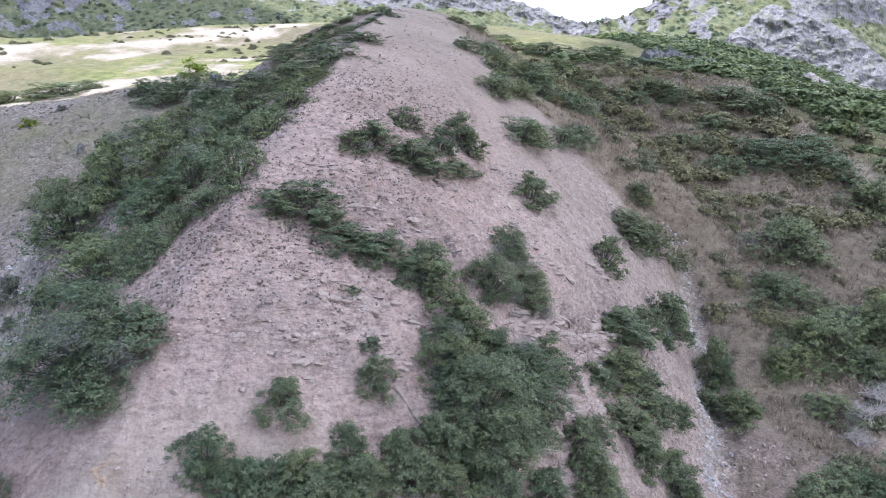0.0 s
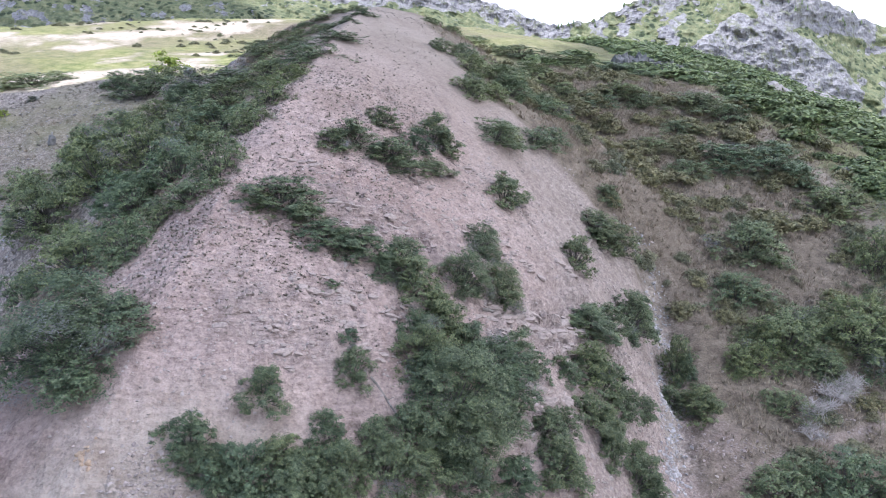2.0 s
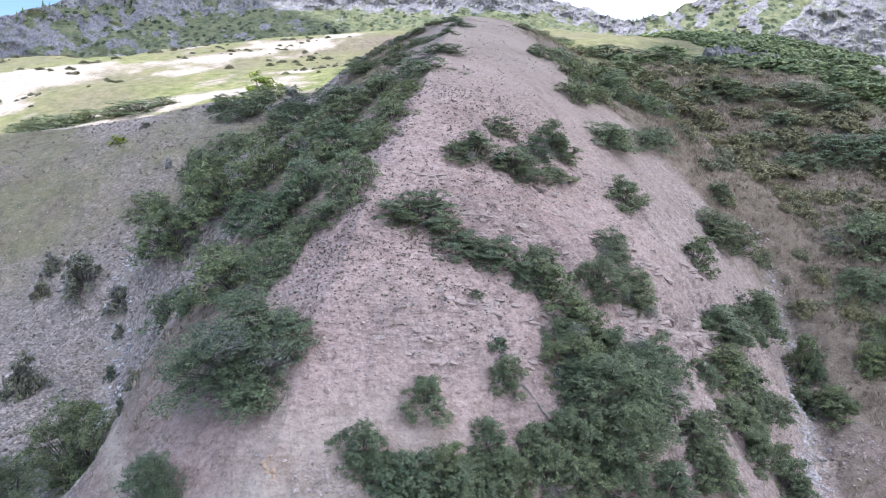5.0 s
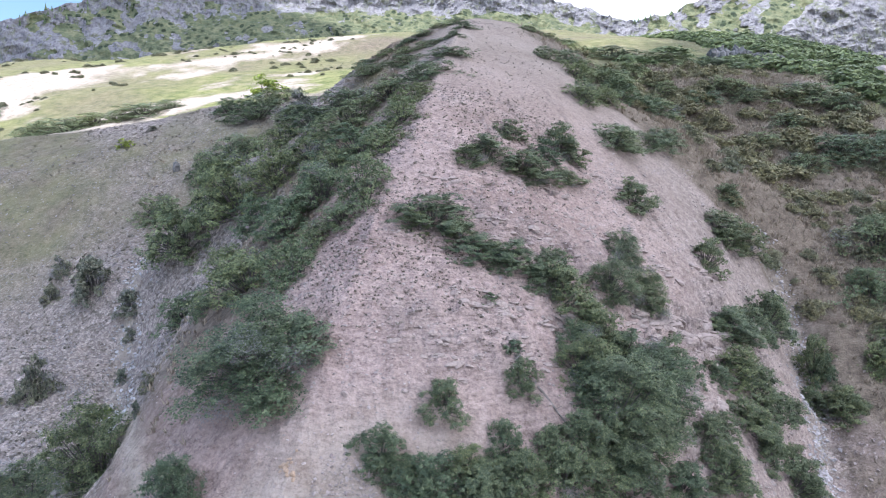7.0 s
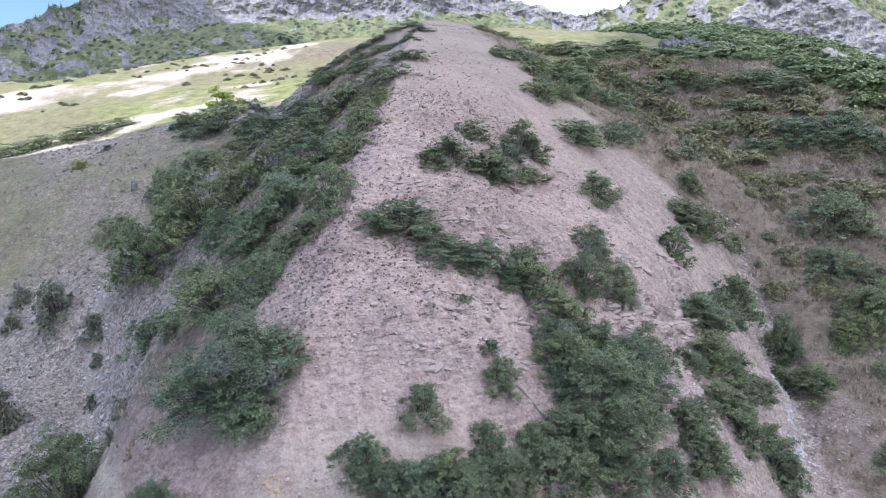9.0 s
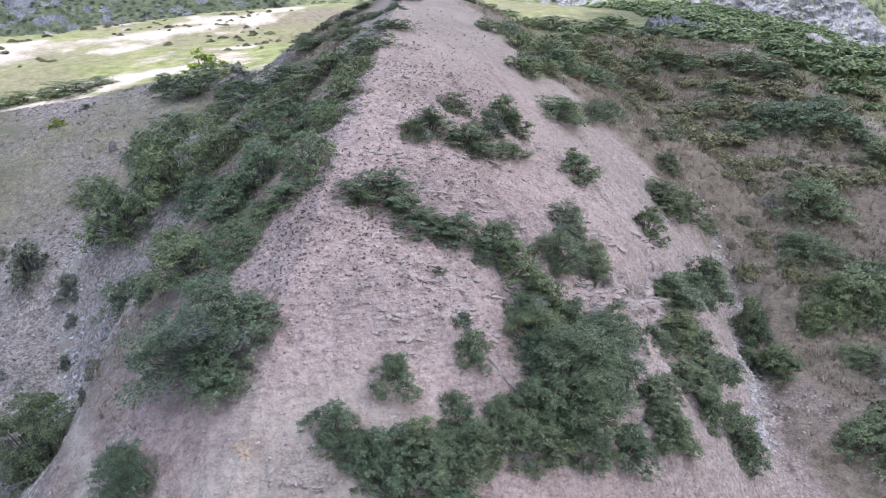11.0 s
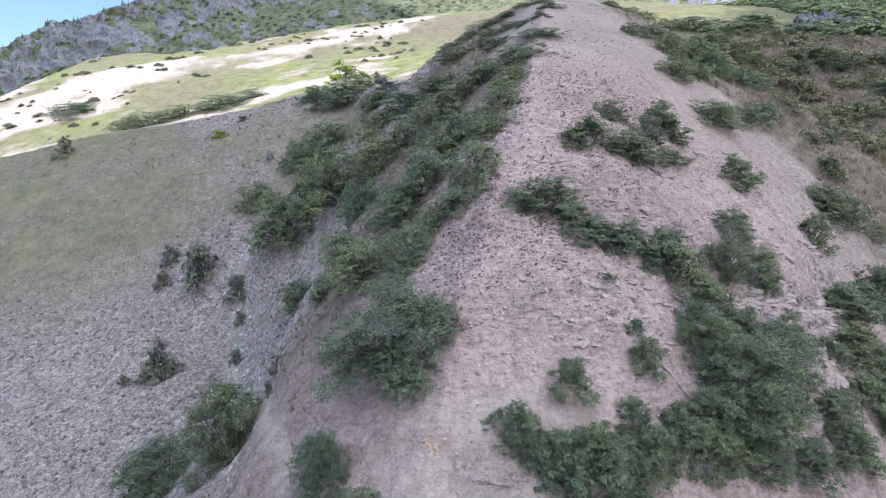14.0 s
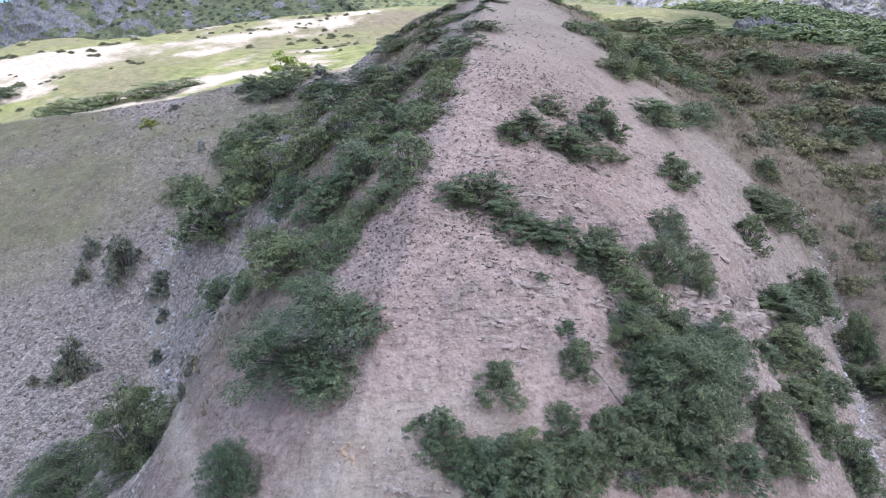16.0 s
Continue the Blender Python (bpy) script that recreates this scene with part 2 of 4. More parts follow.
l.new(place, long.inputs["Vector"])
# soil cracks, with the shade under ledges painted into the same dark lines
fissure_shade = noise_node(n, l, 1.9, 9, long.outputs["Vector"], 0.78)
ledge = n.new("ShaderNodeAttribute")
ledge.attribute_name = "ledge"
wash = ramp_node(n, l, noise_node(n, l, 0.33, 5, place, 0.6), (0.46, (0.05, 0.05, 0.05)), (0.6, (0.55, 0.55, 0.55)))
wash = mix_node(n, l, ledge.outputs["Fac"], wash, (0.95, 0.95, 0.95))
soil = mix_node(n, l, wash, soil, ramp_node(n, l, fissure_shade, (0.36, (0.36, 0.34, 0.33)), (0.44, (0.84, 0.83, 0.82)), (0.55, (1.0, 1.0, 1.0)), (0.66, (1.22, 1.21, 1.2))), "MULTIPLY")
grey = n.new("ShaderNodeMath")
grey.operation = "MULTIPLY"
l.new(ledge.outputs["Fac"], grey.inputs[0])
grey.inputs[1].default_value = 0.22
soil = mix_node(n, l, grey.outputs[0], soil, mix_node(n, l, 1.0, (0.43, 0.365, 0.345), ramp_node(n, l, fissure_shade, (0.36, (0.4, 0.38, 0.37)), (0.46, (0.9, 0.9, 0.9)), (0.66, (1.2, 1.2, 1.2))), "MULTIPLY"))
grit = cells_node(n, l, 8.0, place, "Color")
soil = mix_node(n, l, 0.3, soil, ramp_node(n, l, grit, (0.1, (0.66, 0.64, 0.64)), (0.5, (1, 1, 1)), (0.9, (1.22, 1.21, 1.2))), "MULTIPLY")
lump = cells_node(n, l, 8.0, place)
scree = ramp_node(n, l, fine, (0.34, (0.185, 0.155, 0.140)), (0.5, (0.315, 0.268, 0.246)), (0.66, (0.45, 0.392, 0.364)))
scree = mix_node(n, l, 0.8, scree, ramp_node(n, l, cells_node(n, l, 4.5, place, "Color"), (0.1, (0.5, 0.5, 0.5)), (0.5, (0.95, 0.95, 0.95)), (0.9, (1.45, 1.43, 1.42))), "MULTIPLY")
scree = mix_node(n, l, 0.7, scree, ramp_node(n, l, mid, (0.3, (0.6, 0.6, 0.55)), (0.7, (1.15, 1.15, 1.15))), "MULTIPLY")
dry = ramp_node(n, l, mid, (0.28, (0.108, 0.086, 0.068)), (0.5, (0.188, 0.152, 0.123)), (0.72, (0.275, 0.224, 0.186)))
dry = mix_node(n, l, 0.6, dry, clod_shade, "MULTIPLY")
dry = mix_node(n, l, 0.7, dry, ramp_node(n, l, fine, (0.3, (0.55, 0.55, 0.5)), (0.7, (1.2, 1.2, 1.15))), "MULTIPLY")
green = ramp_node(n, l, noise_node(n, l, 0.45, 6, place, 0.7), (0.3, (0.085, 0.105, 0.04)), (0.5, (0.185, 0.195, 0.08)), (0.7, (0.29, 0.265, 0.14)))
pale = ramp_node(n, l, mid, (0.3, (0.30, 0.25, 0.20)), (0.6, (0.47, 0.405, 0.345)))
pale = mix_node(n, l, 0.6, pale, ramp_node(n, l, fine, (0.3, (0.6, 0.58, 0.55)), (0.5, (1, 1, 1)), (0.7, (1.15, 1.14, 1.12))), "MULTIPLY")
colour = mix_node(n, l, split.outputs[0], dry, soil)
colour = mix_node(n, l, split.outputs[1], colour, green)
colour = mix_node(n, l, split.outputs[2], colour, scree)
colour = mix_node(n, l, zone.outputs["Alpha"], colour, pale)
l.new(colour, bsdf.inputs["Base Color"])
bsdf.inputs["Roughness"].default_value = 0.95
bsdf.inputs["Specular IOR Level"].default_value = 0.15
bump_node(n, l, bsdf, mix_node(n, l, 0.4, mix_node(n, l, 0.5, fissure_shade, clods), mix_node(n, l, 0.5, fine, lump)), 1.0, 0.22)

# limestone of the crags, grassy where it lies flat
rock_mat, n, l, bsdf = nodes_of("crag_rock")
place = n.new("ShaderNodeTexCoord").outputs["Object"]
squash = n.new("ShaderNodeMapping")
squash.inputs["Scale"].default_value, squash.inputs["Rotation"].default_value = (1, 1, 0.62), (0, 0.35, 0)
l.new(place, squash.inputs["Vector"])
crack = noise_node(n, l, 0.14, 8, squash.outputs["Vector"], 0.7)
joint = ramp_node(n, l, noise_node(n, l, 0.9, 8, squash.outputs["Vector"], 0.75), (0.40, (0.42, 0.42, 0.45)), (0.48, (0.95, 0.95, 0.96)), (0.64, (1.22, 1.21, 1.2)))
stone = ramp_node(n, l, crack, (0.32, (0.15, 0.145, 0.158)), (0.47, (0.225, 0.217, 0.233)), (0.66, (0.315, 0.302, 0.31)))
stone = mix_node(n, l, 0.85, stone, joint, "MULTIPLY")
lichen = ramp_node(n, l, noise_node(n, l, 0.3, 6, place, 0.75), (0.52, (0, 0, 0)), (0.6, (0.7, 0.7, 0.7)))
stone = mix_node(n, l, lichen, stone, (0.15, 0.165, 0.085))
turf = ramp_node(n, l, noise_node(n, l, 0.22, 7, place, 0.8), (0.36, (0.078, 0.098, 0.054)), (0.5, (0.152, 0.168, 0.086)), (0.64, (0.25, 0.245, 0.14)))
dots = ramp_node(n, l, cells_node(n, l, 0.34, place), (0.30, (0.22, 0.30, 0.26)), (0.46, (1, 1, 1)))
turf = mix_node(n, l, ramp_node(n, l, noise_node(n, l, 0.05, 5, place), (0.40, (0.25, 0.25, 0.25)), (0.56, (1, 1, 1))), turf, mix_node(n, l, 1.0, turf, dots, "MULTIPLY"))
steep = n.new("ShaderNodeAttribute")
steep.attribute_name = "wall"
wob = n.new("ShaderNodeMath")
wob.operation = "MULTIPLY_ADD"
l.new(noise_node(n, l, 0.13, 7, place, 0.75), wob.inputs[0])
wob.inputs[1].default_value = 1.6
l.new(steep.outputs["Fac"], wob.inputs[2])
l.new(mix_node(n, l, ramp_node(n, l, wob.outputs[0], (0.98, (0, 0, 0)), (1.12, (1, 1, 1))), turf, stone), bsdf.inputs["Base Color"])
bsdf.inputs["Roughness"].default_value = 0.92
bump_node(n, l, bsdf, mix_node(n, l, steep.outputs["Fac"], noise_node(n, l, 0.5, 5, place), crack), 1.0, 1.4)


def leaf_material(name, dark, mean, light):
    m, n, l, bsdf = nodes_of(name)
    geo, info = n.new("ShaderNodeNewGeometry"), n.new("ShaderNodeObjectInfo")
    col = ramp_node(n, l, geo.outputs["Random Per Island"], (0.05, dark), (0.5, mean), (0.95, light))
    col = mix_node(n, l, 0.75, col, ramp_node(n, l, info.outputs["Random"], (0.0, (0.74, 0.86, 0.92)), (0.5, (1, 1, 1)), (1.0, (1.16, 1.10, 0.90))), "MULTIPLY")
    # tone differs by clump; also painted in for lit tops and shaded gaps
    place = n.new("ShaderNodeTexCoord").outputs["Object"]
    col = mix_node(n, l, 0.8, col, ramp_node(n, l, noise_node(n, l, 2.2, 3, place), (0.36, (0.55, 0.60, 0.66)), (0.5, (1, 1, 1)), (0.64, (1.30, 1.28, 1.16))), "MULTIPLY")
    l.new(col, bsdf.inputs["Base Color"])
    bsdf.inputs["Roughness"].default_value = 0.55
    bsdf.inputs["Specular IOR Level"].default_value = 0.35
    thin = n.new("ShaderNodeBsdfTranslucent")
    l.new(col, thin.inputs["Color"])
    both = n.new("ShaderNodeMixShader")
    both.inputs[0].default_value = 0.25
    l.new(bsdf.outputs[0], both.inputs[1])
    l.new(thin.outputs[0], both.inputs[2])
    l.new(both.outputs[0], n["Material Output"].inputs["Surface"])
    return m


oak_leaf = leaf_material("oak_leaf", (0.076, 0.1, 0.057), (0.126, 0.157, 0.087), (0.215, 0.248, 0.140))
brush_leaf = leaf_material("sage_leaf", (0.11, 0.112, 0.078), (0.19, 0.192, 0.132), (0.28, 0.275, 0.20))
dull_leaf = leaf_material("dull_leaf", (0.125, 0.125, 0.072), (0.205, 0.20, 0.12), (0.31, 0.288, 0.185))
lime_leaf = leaf_material("lime_leaf", (0.12, 0.17, 0.02), (0.22, 0.28, 0.04), (0.34, 0.38, 0.07))


hedge_leaf = leaf_material("hedge_leaf", (0.1, 0.13, 0.068), (0.164, 0.2, 0.106), (0.255, 0.292, 0.16))
far_leaf = leaf_material("far_leaf", (0.10, 0.14, 0.07), (0.17, 0.22, 0.108), (0.27, 0.32, 0.16))


def plain_material(name, low, high, scale, rough=0.9):
    m, n, l, bsdf = nodes_of(name)
    geo = n.new("ShaderNodeNewGeometry")
    place = n.new("ShaderNodeTexCoord").outputs["Object"]
    col = ramp_node(n, l, noise_node(n, l, scale, 5, place), (0.3, low), (0.7, high))
    col = mix_node(n, l, 0.6, col, ramp_node(n, l, geo.outputs["Random Per Island"], (0, (0.65, 0.65, 0.65)), (1, (1.2, 1.2, 1.2))), "MULTIPLY")
    l.new(col, bsdf.inputs["Base Color"])
    bsdf.inputs["Roughness"].default_value = rough
    return m


bark = plain_material("bark", (0.07, 0.06, 0.055), (0.17, 0.15, 0.14), 6)
twig = plain_material("dead_twig", (0.18, 0.178, 0.186), (0.32, 0.315, 0.33), 5)
straw = plain_material("dry_grass", (0.23, 0.185, 0.135), (0.40, 0.335, 0.26), 0.6)
tuft_mat = plain_material("tuft_grass", (0.15, 0.135, 0.11), (0.28, 0.25, 0.205), 0.5)
pebble = plain_material("pale_stone", (0.26, 0.21, 0.195), (0.46, 0.39, 0.365), 1.5)
grey_stone = plain_material("grey_stone", (0.19, 0.17, 0.166), (0.38, 0.348, 0.338), 1.2)
ochre = plain_material("ochre_stone", (0.28, 0.195, 0.135), (0.42, 0.315, 0.23), 2.5)


# ---- the ground: one sheet, finer towards the spur ----
def zones(x, y):
    """Shares of pink soil, green turf, grey scree and pale bare earth."""
    u = x - np.interp(y, CREST_Y, CREST_X)
    wob = fbm(x / 6, y / 6, 4, 80)
    over = spur(x, y) - hillside(x, y)
    edge = np.interp(y, (20, 40, 46, 52, 57, 62, 66, 72, 80), (30, 24, 25, 25, 17, 11, 10, 8, 5))
    soil = step(-5.5, -2.0, u + 1.2 * wob) * step(1.5, -0.8, u - edge + 1.5 * wob) * step(96, 82, y) * np.where(u < 0, step(-1, 1, over), 1)
    front = step(36, 30, y) * (0.55 * step(-13, -9, u) + 0.45 * step(-7, -4, u + wob)) * step(25, 20, u)
    soil = np.maximum(soil, front)
    far = step(88, 104, y + 5 * wob - 0.12 * np.maximum(x, 0))
    crest = step(-1.5, 1.5, x - 42 - 0.27 * (98 - y) + 1.2 * wob) * step(52, 58, y)
    far = np.maximum(far, crest)
    green = far * np.clip(0.75 + 0.9 * fbm(x / 20, y / 20, 4, 85) + crest, 0, 1 - 0.45 * crest)
    left = step(-4, -9, u)
    grassy = np.clip(0.3 + 1.2 * fbm(x / 10, y / 10, 4, 88) + step(-26, -44, x) * 0.6, 0, 1) * step(50, 68, y)
    scree = left * (1 - far) * (1 - 0.8 * grassy) * step(-9, -13, u)
    green = np.maximum(green, 0.55 * grassy * left * (1 - far) * np.clip(0.9 + 0.8 * fbm(x / 2.5, y / 2.5, 3, 90), 0.3, 1.2))
    path = np.exp(-((y - np.interp(x, (22, 26.6, 30.8, 35, 39), (38.4, 40.8, 42.1, 44.0, 44.3))) / 0.28) ** 2) * 0.6 * step(21, 23, x) * step(42, 39, x)
    slip = np.exp(-((x - 34.5) / 2.6) ** 2 - ((y - 45.8) / 1.5) ** 2) + np.exp(-((x - 24.6) / 1.6) ** 2 - ((y - 42.6) / 2.2) ** 2)
    soil = np.maximum(soil, np.clip(np.maximum(path, slip * (0.2 + 1.1 * wob)), 0, 0.4))
    rocky = gully(x, y, GULLY_RIGHT, 1.5) * step(58, 54, y) * np.clip(0.75 + wob, 0, 1)
    rocky = np.maximum(rocky, gully(x, y, GULLY_LEFT, 1.2) * step(72, 64, y))
    scree = np.maximum.reduce([scree, rocky, 0.5 * soil * step(9, 19, u + 2 * wob)])
    bare = np.clip(fbm(x / 16 + 4, y / 11 - 0.03 * x, 5, 93) * 6 - 0.9 + 1.6 * step(-48, -85, x) - 3 * step(-30, 10, x), 0, 1) * step(92, 100, y)
    bare = np.maximum(bare, 0.6 * step(27.5, 24.5, y + 1.5 * wob) * step(-9, -6, x) * step(3, 0, x))
    strip = step(92, 96, y) * step(108, 102, y) * step(-14, -24, x)
    brow = np.exp(-((x - 40.6 - 0.27 * (98 - y) + 1.2 * wob) / 1.3) ** 2) * step(54, 60, y) * step(112, 104, y)
    strip = np.maximum(strip, 0.6 * brow * np.clip(0.7 + 1.2 * wob, 0, 1))
    bed = np.exp(-((x - np.interp(y, (26, 29, 37.7, 44), (-11.4, -12.9, -17.0, -20.4))) / 0.55) ** 2) * step(44, 40, y) * step(24, 27, y)
    bed = np.maximum(bed, 0.7 * gully(x, y, GULLY_RIGHT, 0.6) * step(58, 55.5, y) * step(36, 44, y))
    bed = np.maximum(bed, gully(x, y, GULLY_LEFT, 0.7) * step(64, 60, y) * step(40, 44, y))
    strip = np.maximum(strip, 0.85 * bed * np.clip(0.8 + wob, 0, 1))
    return np.stack([soil, green * (1 - bare), scree * (1 - far), np.clip(np.maximum(bare, strip * 0.9), 0, 1)], -1)


def sheet():
    fine = np.radians(np.arange(-44, 44.001, 0.1))
    coarse = np.radians(np.arange(48, 313, 4.0))
    az = np.concatenate([fine, coarse])
    rad = np.concatenate([[2, 5, 8, 11], 13 * 1.008 ** np.arange(0, 60)])
    rad = np.concatenate([rad, rad[-1] * 1.0042 ** np.arange(1, 210)])
    rad = np.concatenate([rad, rad[-1] * 1.006 ** np.arange(1, 190)])
    rad = np.concatenate([rad, rad[-1] * 1.02 ** np.arange(1, 160)])
    A, R = np.meshgrid(az, rad[rad < 2400])
    X, Y = R * np.sin(A), R * np.cos(A)
    Z = ground_z(X, Y) - 70 * step(215, 300, R)
    rows, cols = A.shape
    verts = np.stack([X, Y, Z], -1).reshape(-1, 3)
    i, j = np.meshgrid(np.arange(rows - 1), np.arange(cols), indexing="ij")
    k = (j + 1) % cols
    faces = np.stack([i * cols + j, i * cols + k, (i + 1) * cols + k, (i + 1) * cols + j], -1).reshape(-1, 4)
    me = bpy.data.meshes.new("ground")
    me.vertices.add(len(verts))
    me.vertices.foreach_set("co", verts.ravel())
    me.loops.add(faces.size)
    me.loops.foreach_set("vertex_index", faces.ravel())
    me.polygons.add(len(faces))
    me.polygons.foreach_set("loop_start", np.arange(len(faces)) * 4)
    me.polygons.foreach_set("use_smooth", np.ones(len(faces), bool))
    me.update(calc_edges=True)
    layer = me.color_attributes.new("zone", "FLOAT_COLOR", "POINT")
    layer.data.foreach_set("color", zones(X, Y).reshape(-1, 4).ravel())
    rock = me.attributes.new("ledge", "FLOAT", "POINT")
    rock.data.foreach_set("value", ledge_share(X, Y).ravel())
    me.materials.append(ground_mat)
    return tagged(new("ground", me), "bare pinkish hillside of scree, clay and dry grass", "ground", kind="structure")


sheet()

# ---- crags behind the hill ----
SKY_AZ = (-70, -42, -35, -32.3, -29.3, -26, -23.5, -21, -12, 0, 5, 9, 11, 13.3, 15.5, 17.5, 21, 24, 27, 31, 33.4, 36, 45, 70)
SKY_EL = (4, 5.3, 6.9, 8.2, 9.2, 10.3, 11.3, 12.1, 13.4, 13.2, 12.0, 10.6, 9.9, 9.1, 9.8, 10.4, 11.8, 12.2, 11.8, 10.7, 9.4, 8.5, 8.0, 5)


def crags():
    """Rises from bench to bench: the walls stand steep, the turf between them lies back."""
    az = np.arange(-64, 64.01, 0.12)
    s = np.linspace(0, 1, 190)
    A, S = np.meshgrid(az, s)
    rough = fbm(A / 1.2, A * 0 + 3, 4, 118)
    top = np.interp(A, SKY_AZ, SKY_EL) + 0.30 * rough * step(-45, -25, A) + 0.25 * np.maximum(ridged(A / 0.7, A * 0, 2, 119), 0)
    foot = np.interp(A, RIM_AZ, RIM_EL) - 1.6 - 5 * step(20, 36, np.abs(A))
    E = foot + (top - foot) * S
    n1 = fbm(A / 3.2, E / 1.5, 4, 122) + 0.35 * fbm(A / 0.6, E / 0.5, 3, 124)
    n2 = fbm(A / 0.9 + 7, E / 0.7, 4, 125)
    hang = top - E
    left = step(-8, -14, A) * step(3.0, 2.2, hang + 0.9 * n1 + 1.3 * n2) * step(-0.42, -0.12, n2 + 0.5 * n1)
    middle = step(-16, -9, A) * step(9, 5, A) * step(10.2, 10.8, E + 0.6 * n1 + 0.5 * n2)
    # the great buttress leans down to the right; a darker cliff stands behind its shoulder
    lean = E - (10.0 - 0.28 * np.maximum(A - 25.5, 0) - 0.75 * np.maximum(A - 30, 0) - 0.75 * np.maximum(25.5 - A, 0))
    foot_of = E - (7.3 - 0.27 * np.maximum(A - 22, 0))
    buttress = step(21.3, 22.4, A + 0.5 * n2) * step(34, 33, A) * step(0.25, -0.15, lean + 0.5 * n1) * step(-0.5, 0.1, foot_of + 0.7 * n2)
    cliff = step(26, 28, A + n2) * step(34.2, 33.4, A) * step(9.0, 9.5, E + 0.30 * np.maximum(A - 30, 0) + 0.5 * n2)
    shoulder = step(13.5, 15, A) * step(23, 21, A) * step(6.6, 7.4, E) * step(0.02, 0.2, n2 + 0.45 * n1 + 0.04)
    spire = step(5, 8, A) * step(15, 13, A) * step(1.3, 0.7, hang + 0.7 * n2)
    loose = step(0.25, 0.42, n2 + 0.4 * n1) * (0.8 * step(13, 16, A) + 0.9 * step(-10, -16, A))
    wall = np.clip(np.maximum.reduce([left, middle, buttress, cliff, shoulder, spire, loose]), 0, 1)
    rise = np.radians((top - foot) / (len(s) - 1)) * 330
    back = rise * ((1 - wall) * 1.7 + wall * 0.3)
    for axis, reach in ((1, 9), (0, 5), (1, 9)):
        back = sum(np.roll(back, k, axis) for k in range(-reach, reach + 1)) / (2 * reach + 1)
    R = 330 + np.cumsum(back, axis=0)
    R = sum(np.roll(R, k, 1) for k in range(-14, 15)) / 29
    block = ridged(A / 0.8 + 0.45 * E, E / 0.9 - 0.25 * A, 4, 130)
    R = R - (4 - 1.8 * wall) * ridged(A / 2.6 + 0.5 * E, E / 2.2, 3, 128) - wall * (2.0 * block + 0.6 * ridged(A / 0.3 - 0.3 * E, E / 0.32, 2, 134)) - (1 - wall) * 0.9 * fbm(A / 0.5, E / 0.3, 3, 138)
    X, Y = R * np.sin(np.radians(A)), R * np.cos(np.radians(A))
    Z = 26 + R * np.tan(np.radians(E))
    X, Y, Z = (np.concatenate([g, g[-1:] * k]) for g, k in ((X, 1.25), (Y, 1.25), (Z, 0.3)))
    rows, cols = X.shape
    i, j = np.meshgrid(np.arange(rows - 1), np.arange(cols - 1), indexing="ij")
    faces = np.stack([i * cols + j, i * cols + j + 1, (i + 1) * cols + j + 1, (i + 1) * cols + j], -1).reshape(-1, 4)
    me = bpy.data.meshes.new("crags")
    me.from_pydata(np.stack([X, Y, Z], -1).reshape(-1, 3).tolist(), [], faces.tolist())
    me.polygons.foreach_set("use_smooth", np.append((wall[:-1, :-1] < 0.5).ravel(), np.ones(cols - 1, bool)))
    layer = me.attributes.new("wall", "FLOAT", "POINT")
    layer.data.foreach_set("value", np.concatenate([wall, wall[-1:]]).ravel())
    me.materials.append(rock_mat)
    return tagged(new("backdrop", me), "grey limestone cliffs with grassy benches behind the hill", "mountain", kind="structure")


crags()


# ---- the cloud overhead, whose shade lies on the near slopes ----
def cloud():
    m, n, l, bsdf = nodes_of("cloud_white")
    veil = n.new("ShaderNodeBsdfTranslucent")
    veil.inputs["Color"].default_value = (0.80, 0.82, 0.86, 1)
    l.new(veil.outputs[0], n["Material Output"].inputs["Surface"])
    up = 320.0
    shift = SUN_WAY * (up / SUN_WAY.z)
    gx, gy = np.meshgrid(np.linspace(-330, 330, 90), np.linspace(-300, 200, 70))
    front = np.interp(gx, (-330, -120, -50, -15, 5, 25, 38, 50, 110, 330), (105, 104, 97, 88, 86, 106, 116, 150, 200, 230)) + 5 * fbm(gx / 22, gx / 22 + 7, 3, 150)
    deep = np.clip((front - gy) / 60, 0, 1)
    keep = gy < front
    thick = 4 + 46 * np.sqrt(deep) * (0.75 + 0.4 * fbm(gx / 45, gy / 45, 4, 155))
    bm = bmesh.new()
    upper = [[bm.verts.new((a + shift.x, min(b, f) + shift.y, 30 + up + c)) for a, b, c, f in zip(*r)] for r in zip(gx, gy, thick, front)]
    lower = [[bm.verts.new((a + shift.x, min(b, f) + shift.y, 30 + up - 0.12 * c)) for a, b, c, f in zip(*r)] for r in zip(gx, gy, thick, front)]
    for i in range(gx.shape[0] - 1):
        for j in range(gx.shape[1] - 1):
            if keep[i, j]:
                for g in (upper, lower):
                    bm.faces.new((g[i][j], g[i][j + 1], g[i + 1][j + 1], g[i + 1][j]))
    me = bpy.data.meshes.new("cloud")
    bm.to_mesh(me)
    bm.free()
    me.materials.append(m)
    return tagged(new("cloud", me), "broad white cumulus cloud high over the hill", "cloud", kind="structure")


cloud()


